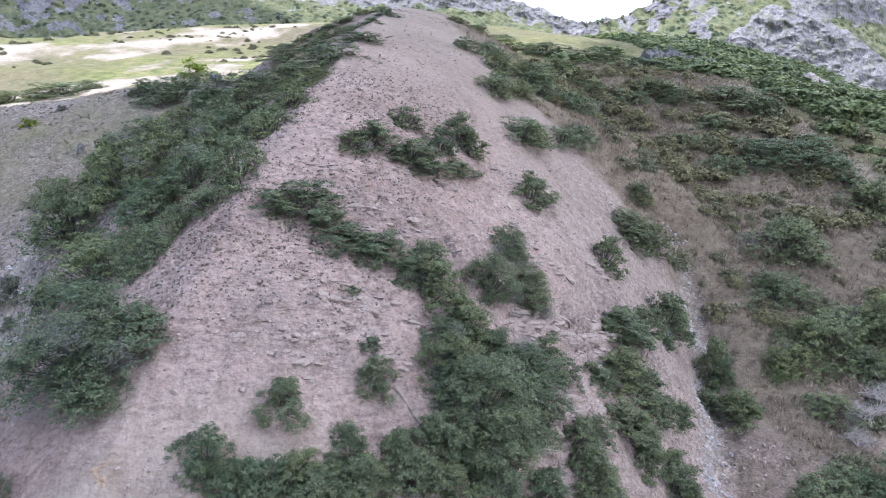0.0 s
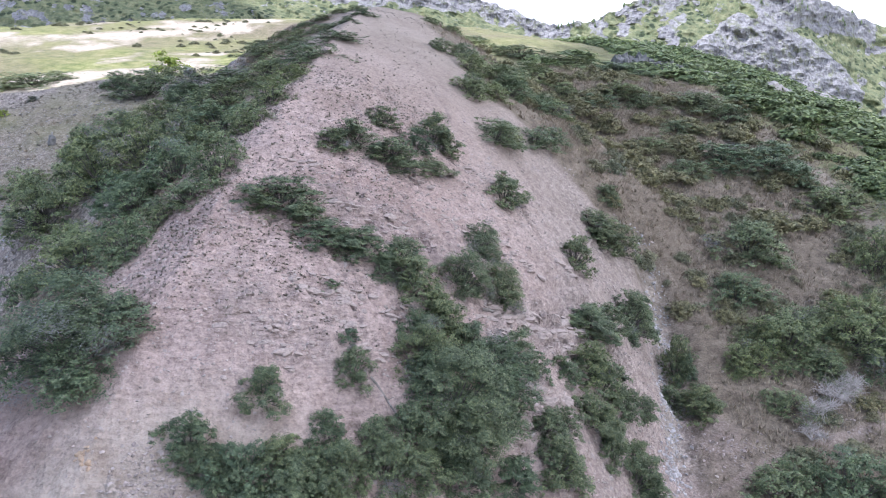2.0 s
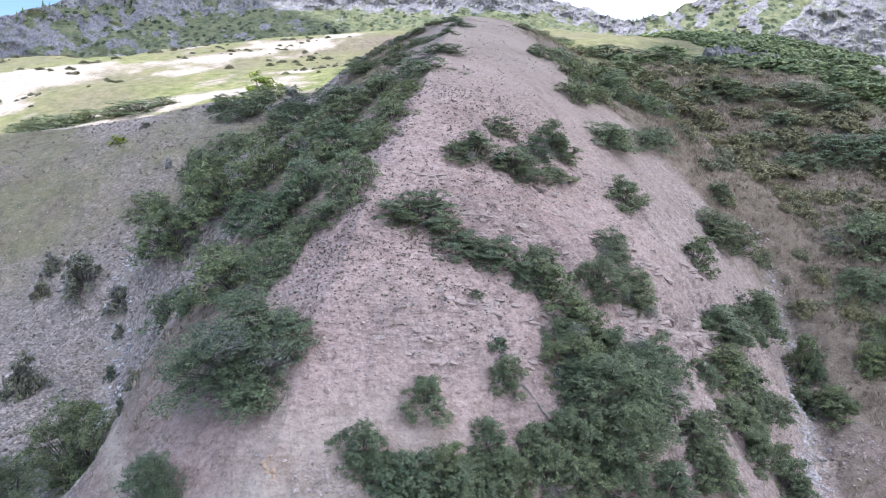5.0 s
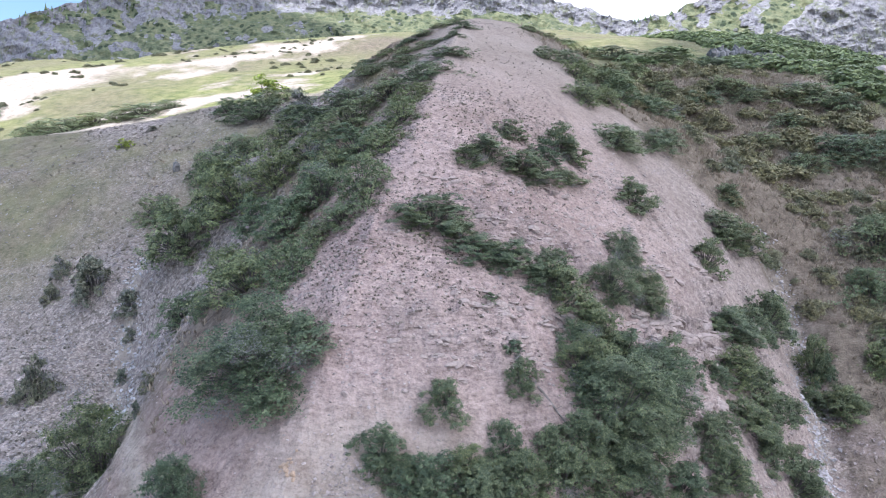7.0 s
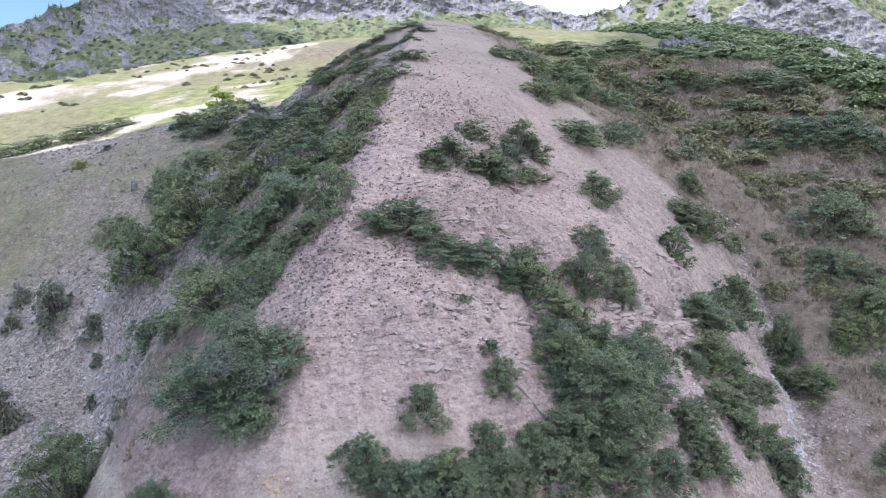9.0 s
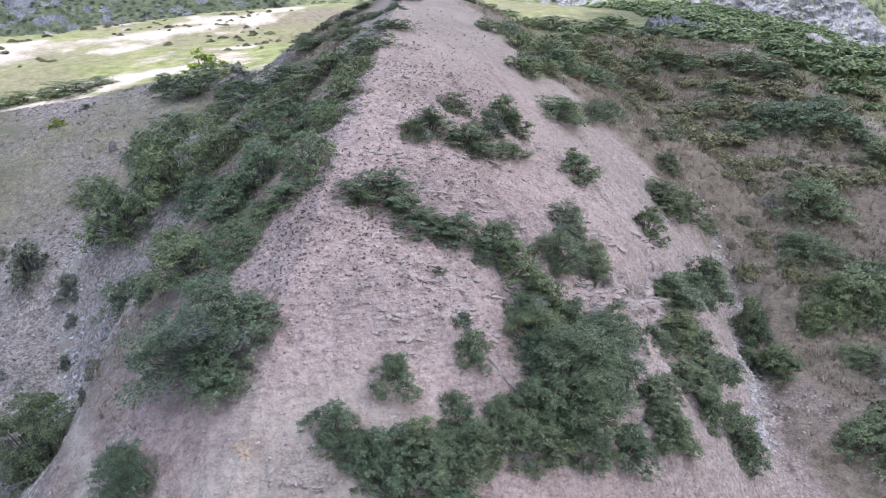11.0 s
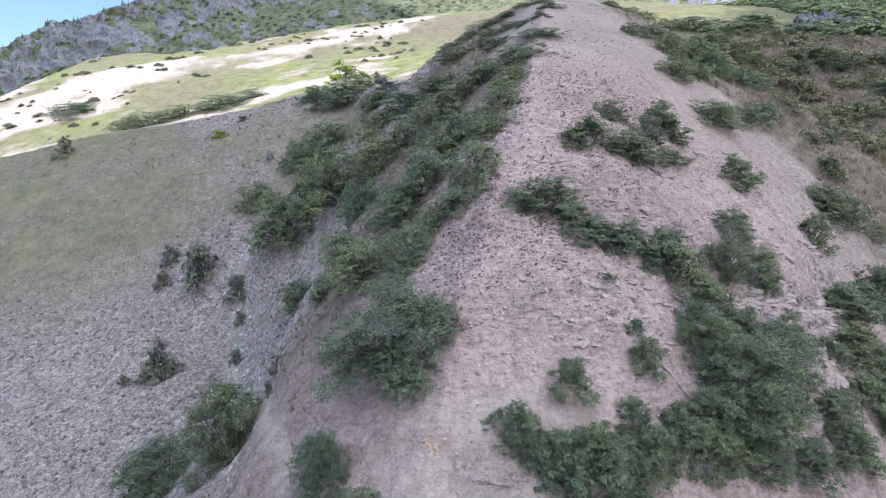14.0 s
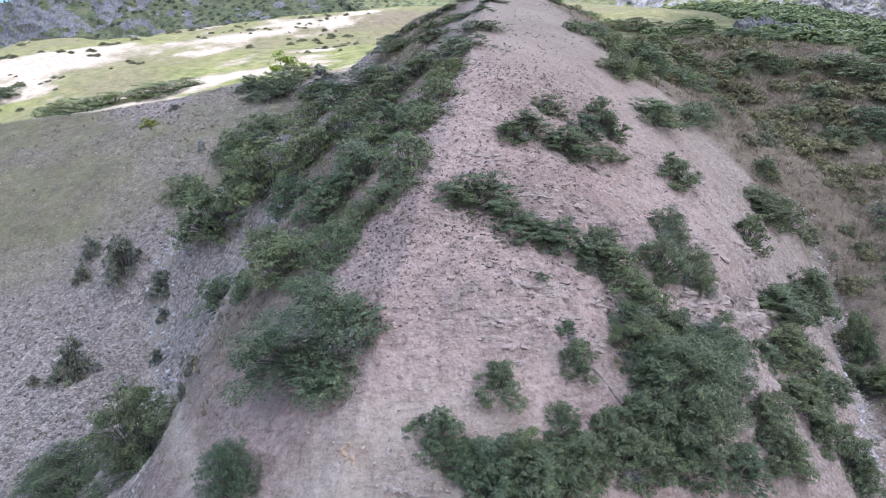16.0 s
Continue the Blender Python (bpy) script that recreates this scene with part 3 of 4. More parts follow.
def shade_cloud(x, y, wide, deep, seed):
    """A lone cloud out of view, added to shade the mountain round (x, y)."""
    rng = np.random.default_rng(seed)
    up = 330.0
    centre = Vector((x, y, 90)) + SUN_WAY * (up / SUN_WAY.z)
    bm = bmesh.new()
    for _ in range(16):
        a, r = rng.uniform(0, math.tau), math.sqrt(rng.uniform(0, 1))
        made = bmesh.ops.create_icosphere(bm, subdivisions=3, radius=1)["verts"]
        s = rng.uniform(0.28, 0.5)
        for v in made:
            v.co = Vector((v.co.x * s * wide + wide * 0.7 * r * math.cos(a), v.co.y * s * deep + deep * 0.7 * r * math.sin(a), max(v.co.z, -0.3) * s * 60))
    me = bpy.data.meshes.new("cloud")
    bm.to_mesh(me)
    bm.free()
    me.materials.append(bpy.data.materials["cloud_white"])
    ob = new("cloud", me)
    ob.location = centre
    return tagged(ob, "small unseen cloud added to shade the mountain", "cloud", kind="structure")


shade_cloud(-175, 300, 120, 90, 9)


# ---- shrubs ----
def part(name, bm, material, parent, label=""):
    me = bpy.data.meshes.new(name)
    bm.to_mesh(me)
    bm.free()
    me.materials.append(material)
    ob = new(name, me)
    ob.parent = parent
    return tagged(ob, label)


def leaf_part(name, centres, normals, sizes, material, parent, rng, thin=1.0):
    """One mesh of many small pointed leaves, or of twigs where thin."""
    count = len(centres)
    normals = normals / np.linalg.norm(normals, axis=1)[:, None]
    along = np.cross(normals, rng.normal(0, 1, (count, 3)))
    along /= np.linalg.norm(along, axis=1)[:, None] + 1e-9
    side = np.cross(normals, along)
    s = sizes[:, None]
    tri = np.stack([centres - along * s * 0.45 + side * s * 0.36 * thin, centres - along * s * 0.35 - side * s * 0.38 * thin, centres + along * s * 0.62], 1)
    me = bpy.data.meshes.new(name)
    me.vertices.add(count * 3)
    me.vertices.foreach_set("co", tri.ravel())
    me.loops.add(count * 3)
    me.loops.foreach_set("vertex_index", np.arange(count * 3))
    me.polygons.add(count)
    me.polygons.foreach_set("loop_start", np.arange(count) * 3)
    me.update(calc_edges=True)
    me.materials.append(material)
    ob = new(name, me)
    ob.parent = parent
    return ob


def stick(bm, a, b, ra, rb, sides=5):
    a, b = Vector(a), Vector(b)
    way = (b - a).normalized()
    s = way.orthogonal().normalized()
    t = way.cross(s)
    rings = [[bm.verts.new(p + (s * math.cos(k * math.tau / sides) + t * math.sin(k * math.tau / sides)) * r) for k in range(sides)] for p, r in ((a, ra), (b, rb))]
    for k in range(sides):
        bm.faces.new((rings[0][k], rings[0][(k + 1) % sides], rings[1][(k + 1) % sides], rings[1][k]))


def shrub(name, radius, height, clumps, count, leaf, leaf_mat, seed, dead=0.0, label="", category="shrub", uneven=1.0, spray=22):
    """A shrub of several stems whose crown is a heap of clumps down to the ground, each clump a ball of leafy sprays."""
    rng = np.random.default_rng(seed)
    root = new(name)
    tagged(root, label, category)
    wood = bmesh.new()
    p = rng.uniform(0, 6.28, 4)
    centres, radii = [], []
    for k in range(clumps):
        a = k * 2.39996 + rng.uniform(-0.3, 0.3)
        rise = (k + 0.5) / clumps
        out = 1 + (0.26 * math.sin(2 * a + p[0]) + 0.2 * math.sin(3 * a + p[1]) + 0.14 * math.sin(5 * a + p[2])) * uneven
        deep = rng.uniform(0.80, 1.04) if k % 4 else rng.uniform(0.35, 0.75)
        flat = math.sqrt(max(0, 1 - rise ** 1.6))
        lump = 1 + 0.28 * math.sin(3 * a + p[3]) * (1 - rise)
        c = np.array([math.cos(a) * flat * radius * out * deep * 0.86, math.sin(a) * flat * radius * out * deep * 0.86, (-0.16 + 1.06 * rise ** 1.3 * lump * rng.uniform(0.78, 1.12)) * height * (0.55 + 0.45 * deep)])
        centres.append(c)
        radii.append(radius * rng.uniform(0.15, 0.30))
    weight = np.array(radii) ** 2
    spots, faces, gone = [], [], []
    for c, cr, w in zip(centres, radii, weight / weight.sum()):
        stick(wood, (c[0] * 0.15, c[1] * 0.15, -0.3), tuple(c * (0.9, 0.9, 0.85)), 0.02 + 0.012 * radius, 0.008 + 0.004 * radius, 4)
        if rng.uniform() < dead * (1.6 - 1.1 * c[2] / height):
            v = rng.normal(0, 1, (int(count * w * 1.1), 3))
            v /= np.linalg.norm(v, axis=1)[:, None]
            gone.append(c * (1.07, 1.07, 1.05) + v * cr * rng.uniform(0.3, 1.1, len(v))[:, None])
            w *= 0.22
        tips = max(4, int(count * w / spray))
        v = rng.normal(0, 1, (tips, 3))
        v /= np.linalg.norm(v, axis=1)[:, None]
        v[:, 2] = np.where(v[:, 2] < -0.35, -v[:, 2], v[:, 2])
        reach = cr * (0.5 + 0.6 * rng.uniform(0, 1, tips)) * np.where(rng.uniform(0, 1, tips) < 0.07, rng.uniform(1.0, 1.35, tips), 1.0)
        tip = c + v * reach[:, None] * (1.05, 1.05, 0.8)
        size = np.maximum(leaf * 1.3, cr * 0.3) * rng.uniform(0.7, 1.2, tips)
        off = rng.normal(0, 1, (tips, spray, 3)) * (1, 1, 0.6) * size[:, None, None] * 0.62
        spots.append((tip[:, None, :] + off).reshape(-1, 3))
        faces.append((v[:, None, :] * 0.5 + off / (size[:, None, None] + 1e-6) * 0.45 + (0, 0, 0.65) + rng.normal(0, 0.35, off.shape)).reshape(-1, 3))
    spots, faces = np.concatenate(spots), np.concatenate(faces)
    leaf_part("crown", spots, faces, leaf * rng.uniform(0.65, 1.35, len(spots)), leaf_mat, root, rng)
    part("trunk", wood, bark, root)
    if gone:
        gone = np.concatenate(gone)
        tagged(leaf_part("deadwood", gone, rng.normal(0, 1, gone.shape), leaf * rng.uniform(0.9, 2.0, len(gone)), twig, root, rng, 0.13), "bare grey twigs", kind="stuff")
    return root


PATTERNS = {}
OAK = "dark green scrub oak shrub with grey twigs on bare pink soil"
THICKET = "dark green scrub oak in a dense thicket on the hillside"
for kind, r, h, clumps, count, leaf, dead, label in (
        ("big", 2.6, 3.6, 84, 34000, 0.085, 0.07, OAK), ("dome", 2.7, 3.4, 96, 52000, 0.08, 0.12, OAK), ("mid", 1.5, 1.9, 40, 12500, 0.076, 0.05, OAK),
        ("small", 0.8, 1.0, 20, 2800, 0.078, 0.1, OAK), ("hedge", 2.4, 2.6, 64, 11000, 0.112, 0.01, THICKET), ("far", 2.4, 1.8, 34, 420, 0.55, 0, THICKET)):
    for k in range({"mid": 4, "hedge": 4, "dome": 1}.get(kind, 3)):
        PATTERNS[kind, k] = (shrub("oak_shrub", r, h, clumps, count, leaf, {"far": far_leaf, "hedge": hedge_leaf}.get(kind, oak_leaf), 100 + 17 * k + clumps, dead, label, uneven={"big": 0.6, "dome": 0.6}.get(kind, 1)), r, h)
for k in range(3):
    PATTERNS["sage", k] = (shrub("sage_bush", 0.9, 0.95, 30, 3200, 0.09, brush_leaf, 300 + k, 0.25, "low grey-green sagebrush on grey scree"), 0.9, 0.95)
    PATTERNS["brush", k] = (shrub("brush", 1.6, 0.9, 44, 1500, 0.17, dull_leaf, 330 + k, 0.08, "low olive brush among dry grass on the hillside"), 1.6, 0.9)
PATTERNS["lime", 0] = (shrub("lime_bush", 0.8, 1.0, 26, 3000, 0.09, lime_leaf, 310, 0, "yellow-green leafy bush on the slope"), 0.8, 1.0)
USED = {}
turn_rng = np.random.default_rng(5)


def plant(kind, x, y, r, h, label="", group=""):
    """Sets a shrub of radius r and height h on the ground, leaning a little with the slope."""
    choice = [k for k in PATTERNS if k[0] == kind]
    key = choice[int(turn_rng.integers(len(choice)))]
    thing, r0, h0 = PATTERNS[key]
    z = float(ground_z(x, y)) - 0.15 - 0.06 * h
    gx = float(land(x + 1, y) - land(x - 1, y)) / 2
    gy = float(land(x, y + 1) - land(x, y - 1)) / 2
    normal = Vector((-gx * 0.18, -gy * 0.18, 1)).normalized()
    lean = Vector((0, 0, 1)).rotation_difference(normal).to_matrix().to_4x4()
    m = Matrix.Translation((x, y, z)) @ lean @ pose(0, 0, 0, 0, 0, turn_rng.uniform(0, 360))
    if key in USED:
        thing = copy_thing(thing, m)
    else:
        USED[key] = True
        thing.matrix_basis = m
    wide = turn_rng.uniform(0.9, 1.12)
    thing.scale = (r / r0 * wide, r / r0 / wide, h / h0)
    return tagged(thing, label, group=group)


for x, y, r, h in ((14.8, 113.1, 5.9, 1.9), (22.5, 108.9, 5.2, 1.8), (29.0, 104.7, 5.1, 1.7), (34.6, 102.1, 4.6, 1.5), (13.9, 69.3, 3.0, 2.1), (21.0, 91.2, 4.0, 2.3), (10.2, 58.7, 1.9, 1.5), (11.4, 53.4, 2.4, 1.7), (15.2, 57.6, 2.0, 1.3), (24.2, 86.8, 2.8, 1.8), (31.5, 88.6, 3.7, 1.9), (27.2, 85.1, 3.1, 1.6), (39.9, 86.8, 4.8, 2.0), (42.8, 83.9, 3.1, 1.9), (35.2, 79.7, 2.9, 1.4), (33.2, 85.5, 2.8, 1.6), (30.7, 75.5, 2.5, 1.4),):
    plant("hedge", x, y, r, h, group="right")
for x, y, r, h in ((37.4, 72.8, 3.8, 2.4), (42.7, 73.8, 4.6, 2.5), (43.9, 71.4, 2.7, 1.8), (32.6, 70.7, 2.4, 1.7), (46.1, 67.8, 3.8, 2.9), (34.2, 60.3, 3.9, 3.0), (44.9, 59.3, 3.0, 4.1), (32.6, 50.7, 3.3, 3.2), (37.4, 51.4, 3.8, 3.8), (40.0, 49.8, 3.1, 3.6), (31.0, 55.0, 2.7, 2.1), (29.9, 45.2, 1.9, 1.4), (29.0, 48.9, 2.0, 2.2), (26.7, 38.9, 2.6, 2.3), (30.3, 38.6, 3.0, 3.1), (33.0, 37.9, 2.2, 2.3),):
    plant("hedge", x, y, r, h, group="rightlow")
for x, y, r, h in ((24.4, 45.4, 1.9, 1.8), (17.0, 34.3, 1.3, 1.5), (21.0, 57.7, 1.5, 1.3),):
    plant("mid", x, y, r, h, group="rightlow")
for x, y, r, h in ((-9.5, 24.9, 1.3, 2.3), (-9.4, 22.4, 1.4, 2.3), (-8.2, 20.7, 1.3, 2.0), (-16.6, 34.0, 2.7, 4.2), (-22.0, 36.9, 3.4, 3.0),):
    plant("big", x, y, r, h, group="leftlow")
for x, y, r, h in ((-7.8, 22.9, 1.2, 1.7), (-5.8, 21.7, 0.9, 1.3), (-6.8, 21.3, 1.2, 1.5), (-0.7, 23.9, 1.2, 1.5), (1.0, 24.1, 1.3, 1.8), (2.4, 25.1, 1.2, 1.7), (1.4, 23.4, 1.4, 1.6),):
    plant("mid", x, y, r, h, group="leftlow")
for x, y, r, h in ((-6.85, 28.2, 3.3, 3.0),):
    plant("dome", x, y, r, h, group="face")
for x, y, r, h in ((5.6, 30.0, 1.7, 1.9), (6.5, 28.9, 2.6, 3.0), (8.6, 31.6, 2.0, 2.1), (7.0, 28.5, 2.1, 1.6), (8.8, 38.4, 1.3, 1.9), (9.6, 36.6, 1.5, 2.0), (7.6, 35.2, 1.5, 2.0),):
    plant("big", x, y, r, h, group="face")
for x, y, r, h in ((5.3, 31.0, 1.2, 1.5), (7.4, 31.8, 1.4, 1.7), (8.9, 30.9, 1.3, 1.7), (4.8, 27.4, 1.2, 1.4), (8.8, 29.7, 1.2, 1.3), (6.5, 27.8, 1.3, 1.2), (3.6, 26.6, 1.0, 1.2), (4.7, 34.2, 1.2, 1.2), (3.8, 33.1, 1.0, 1.0), (-2.0, 24.4, 0.8, 0.9), (0.3, 34.3, 1.0, 0.8), (2.1, 33.7, 1.0, 0.8), (10.8, 33.6, 0.9, 1.3), (-1.5, 34.3, 1.0, 1.0), (-0.2, 26.5, 1.15, 1.25), (-2.3, 24.7, 1.1, 1.3), (6.5, 31.7, 1.3, 1.8), (9.8, 33.1, 1.3, 1.7), (5.4, 29.2, 1.0, 1.6), (2.8, 28.4, 1.0, 1.2), (5.0, 33.1, 1.8, 1.9), (6.2, 32.7, 1.3, 1.4),):
    plant("mid", x, y, r, h, group="face")
for x, y, r, h in ((2.9, 33.5, 1.5, 1.2), (1.2, 33.5, 1.7, 1.0), (-0.7, 34.8, 2.1, 1.3), (-1.5, 24.3, 0.8, 0.9), (-0.7, 24.3, 1.4, 1.4), (0.6, 24.9, 1.1, 1.2), (2.0, 26.1, 0.9, 1.1), (2.6, 25.3, 1.2, 1.4), (4.1, 26.0, 1.4, 1.8), (5.4, 26.5, 1.4, 1.5), (1.3, 24.7, 1.4, 0.9), (7.1, 27.3, 1.4, 1.6),):
    plant("mid", x, y, r, h, group="face")
for x, y, r, h in ((2.6, 29.4, 0.5, 0.6), (1.8, 31.1, 0.5, 0.5), (19.3, 44.6, 0.6, 0.8), (12.4, 35.5, 0.6, 0.8), (13.8, 36.6, 0.5, 0.9),):
    plant("small", x, y, r, h, group="face")
for x, y, r, h in ((1.0, 40.2, 1.2, 1.0), (5.5, 44.1, 1.3, 1.3), (4.7, 41.1, 1.2, 0.9), (7.3, 46.2, 1.2, 1.3), (19.5, 52.6, 1.4, 1.6), (16.8, 42.2, 1.3, 1.6), (2.0, 41.3, 1.9, 1.4), (3.6, 45.1, 1.3, 1.1), (4.1, 41.3, 2.0, 1.3), (6.7, 46.6, 1.8, 2.0), (6.5, 42.7, 1.4, 0.9), (11.1, 45.7, 1.8, 1.8), (18.9, 53.1, 2.4, 1.6), (15.7, 46.0, 1.5, 2.0), (21.0, 53.8, 1.6, 2.0), (15.2, 40.1, 2.0, 1.6), (19.5, 46.5, 2.0, 2.5),):
    plant("mid", x, y, r, h, group="upper")
for x, y, r, h in ((15.2, 37.2, 1.9, 1.9), (13.7, 34.2, 1.6, 1.6), (16.5, 37.4, 1.2, 1.5), (11.0, 31.1, 1.2, 1.2), (11.2, 29.9, 1.6, 1.8), (14.6, 33.4, 1.1, 1.8), (16.3, 34.1, 1.5, 1.9), (24.3, 49.2, 1.7, 3.0), (22.7, 46.2, 1.5, 1.7), (9.2, 28.4, 1.4, 1.3),):
    plant("mid", x, y, r, h, group="gully")
for x, y, r, h in ((8.5, 69.5, 1.7, 1.3), (11.0, 72.5, 1.9, 1.4), (11.2, 67.0, 2.2, 1.9), (14.5, 66.5, 2.3, 1.9), (17.5, 68.5, 2.4, 1.8), (10.6, 60.4, 1.5, 1.3), (12.4, 61.5, 1.8, 1.5), (12.6, 55.0, 1.7, 1.4), (16.9, 60.0, 1.8, 1.3), (19.5, 72.0, 2.4, 1.7), (15.8, 76.0, 2.3, 1.5)):
    plant("hedge", x, y, r, h, group="right")
for x, y, r, h in ((31.0, 50.7, 2.0, 2.4), (34.8, 52.2, 2.2, 2.6), (34.3, 48.5, 2.2, 2.2), (41.2, 53.3, 2.6, 3.0), (28.3, 48.5, 1.5, 1.5)):
    plant("hedge", x, y, r, h, group="rightlow")
for x, y, r, h in ((14.3, 37.0, 1.6, 1.7), (18.4, 39.6, 1.0, 1.2), (14.6, 34.4, 1.3, 1.5), (12.0, 32.2, 0.9, 1.2), (11.8, 30.4, 1.0, 1.1), (16.4, 35.1, 1.0, 1.3), (14.4, 39.6, 1.3, 1.1), (16.2, 41.2, 1.2, 1.2), (20.8, 48.6, 1.4, 2.1), (19.2, 45.2, 0.7, 0.7), (24.6, 48.6, 1.2, 2.0), (24.8, 45.2, 1.2, 1.6), (12.9, 35.4, 1.0, 1.1)):
    plant("mid", x, y, r, h, group="gully")
for x, y, r, h in ((-8.4, 77.0, 1.6, 0.8), (-6.2, 77.6, 1.7, 0.7), (-4.2, 77.9, 1.5, 0.7), (-2.5, 78.9, 1.6, 0.6), (-0.9, 80.1, 1.5, 0.6), (0.9, 80.3, 1.3, 0.6), (-4.2, 73.1, 1.5, 0.8), (-2.3, 72.1, 1.5, 0.8), (-1.0, 69.2, 1.3, 0.7), (0.4, 68.0, 1.1, 0.6), (8.4, 84.0, 1.4, 0.7), (10.6, 85.0, 1.7, 0.8)):
    plant("hedge", x, y, r, h, group="top")
for x, y, r, h in ((-17.5, 56.7, 2.6, 2.9), (-12.2, 48.5, 2.2, 2.2), (-24.0, 74.3, 2.5, 3.1), (-6.1, 35.3, 1.3, 1.3), (-6.3, 43.1, 1.9, 1.9), (-3.3, 41.6, 1.5, 1.7), (-13.2, 60.2, 2.2, 1.8), (-12.0, 41.1, 1.5, 1.7), (-2.1, 49.9, 1.8, 1.2), (-12.5, 37.9, 1.1, 1.2), (-9.5, 35.4, 2.4, 2.2), (-6.9, 33.4, 1.6, 1.9), (-15.4, 42.7, 1.7, 1.8), (-20.2, 56.4, 3.9, 3.6), (-27.0, 69.5, 2.3, 2.4), (-15.2, 54.8, 3.7, 4.2), (-21.3, 76.5, 3.9, 3.3), (-11.9, 53.0, 2.4, 3.2), (-6.7, 40.1, 2.4, 2.4), (-4.0, 37.3, 1.8, 2.1), (-5.1, 44.1, 2.6, 2.0), (-9.3, 52.6, 2.5, 2.4),):
    plant("hedge", x, y, r, h, group="hedge")
for x, y, r, h in ((-8.4, 39.1, 2.1, 1.8), (-5.0, 35.8, 1.6, 1.1), (-2.8, 45.4, 2.0, 1.6), (-6.5, 53.0, 3.0, 1.9), (-11.0, 61.0, 2.9, 1.8), (-4.2, 55.2, 2.7, 1.7), (-1.5, 54.0, 2.5, 1.4), (-8.2, 61.7, 3.2, 1.5), (-16.6, 81.8, 2.6, 1.7),):
    plant("hedge", x, y, r, h, group="hedge")
for x, y, r, h in ((0.0, 59.6, 2.0, 0.8), (-3.4, 65.3, 2.5, 1.0), (-7.2, 72.6, 2.6, 1.1), (1.5, 73.8, 1.4, 0.7), (-1.3, 181.8, 4.8, 1.6), (-8.1, 166.8, 4.7, 1.7), (-21.9, 86.1, 4.4, 2.7), (-20.9, 90.9, 2.9, 1.9), (-25.8, 88.5, 2.2, 1.8), (17.1, 163.4, 3.9, 1.5), (17.5, 121.3, 2.9, 1.1),):
    plant("hedge", x, y, r, h, group="top")
for x, y, r, h in ((-33.4, 63.4, 1.1, 1.6), (-28.5, 59.2, 2.2, 2.9), (-32.8, 60.3, 1.1, 1.6), (-24.5, 56.5, 1.3, 1.6), (-28.0, 49.1, 1.6, 2.9), (-22.9, 50.8, 0.7, 1.1), (-14.4, 35.0, 0.5, 0.8), (-14.4, 33.4, 0.3, 0.7), (-23.7, 54.3, 0.7, 0.8), (-30.6, 48.6, 0.6, 0.9), (-56.7, 86.8, 1.5, 2.4), (-34.1, 86.8, 0.9, 0.8), (-16.4, 84.6, 3.1, 2.6),):
    plant("sage", x, y, r, h, group="left")
for x, y, r, h in ((-23.1, 48.3, 0.6, 1.0), (-35.1, 81.5, 0.9, 1.1), (-28.9, 120.5, 2.7, 3.2),):
    plant("lime", x, y, r, h, group="left")
for x, y, r, h in ((-56.4, 110.1, 5.4, 2.6), (-61.2, 111.0, 4.0, 2.1), (-52.9, 111.9, 3.9, 2.1), (-45.0, 111.6, 4.7, 2.1), (-42.9, 115.6, 3.4, 1.8), (-48.1, 110.8, 2.9, 1.8), (-78.3, 125.9, 5.8, 1.8),):
    plant("hedge", x, y, r, h, group="crest")


# ---- stones, tufts and dry grass: too many to count ----
def scatter(count, seed, box, share):
    """Plan places in a box, kept where share(x, y) says."""
    rng = np.random.default_rng(seed)
    x, y = rng.uniform(box[0], box[1], count), rng.uniform(box[2], box[3], count)
    keep = rng.uniform(0, 1, count) < share(x, y)
    x, y = x[keep], y[keep]
    return rng, x, y, ground_z(x, y)


def stuff(name, verts, faces, material, label, category):
    me = bpy.data.meshes.new(name)
    me.from_pydata(verts, [], faces)
    me.materials.append(material)
    return tagged(new(name, me), label, category, kind="stuff")


CHIP = ((1, 0, 0), (0.3, 0.9, 0.1), (-0.8, 0.5, -0.1), (-0.7, -0.6, 0.1), (0.4, -0.9, 0), (0.1, 0.1, 0.75), (0, 0, -0.6))
CHIP_FACES = ((0, 1, 5), (1, 2, 5), (2, 3, 5), (3, 4, 5), (4, 0, 5), (1, 0, 6), (2, 1, 6), (3, 2, 6), (4, 3, 6), (0, 4, 6))


def stones(name, count, seed, box, share, small, large, material, label):
    rng, x, y, z = scatter(count, seed, box, share)
    verts, faces = [], []
    for a, b, c in zip(x, y, z):
        s = small + (large - small) * rng.uniform() ** 3
        t = rng.uniform(0, math.tau)
        k, q, h = rng.uniform(0.7, 1.5), rng.uniform(0.6, 1.1), rng.uniform(0.45, 0.9)
        o, tip = len(verts), rng.uniform(-0.9, 0.9)
        for vx, vy, vz in CHIP:
            vx, vy, vz = vx * k + rng.normal(0, 0.15), vy * q + rng.normal(0, 0.15), vz * h * 1.3
            vx, vz = vx * math.cos(tip) - vz * math.sin(tip), vx * math.sin(tip) + vz * math.cos(tip)
            verts.append((a + s * (vx * math.cos(t) - vy * math.sin(t)), b + s * (vx * math.sin(t) + vy * math.cos(t)), c + s * vz))
        faces += [tuple(o + i for i in f) for f in CHIP_FACES]
    return stuff(name, verts, faces, material, label, "stones")


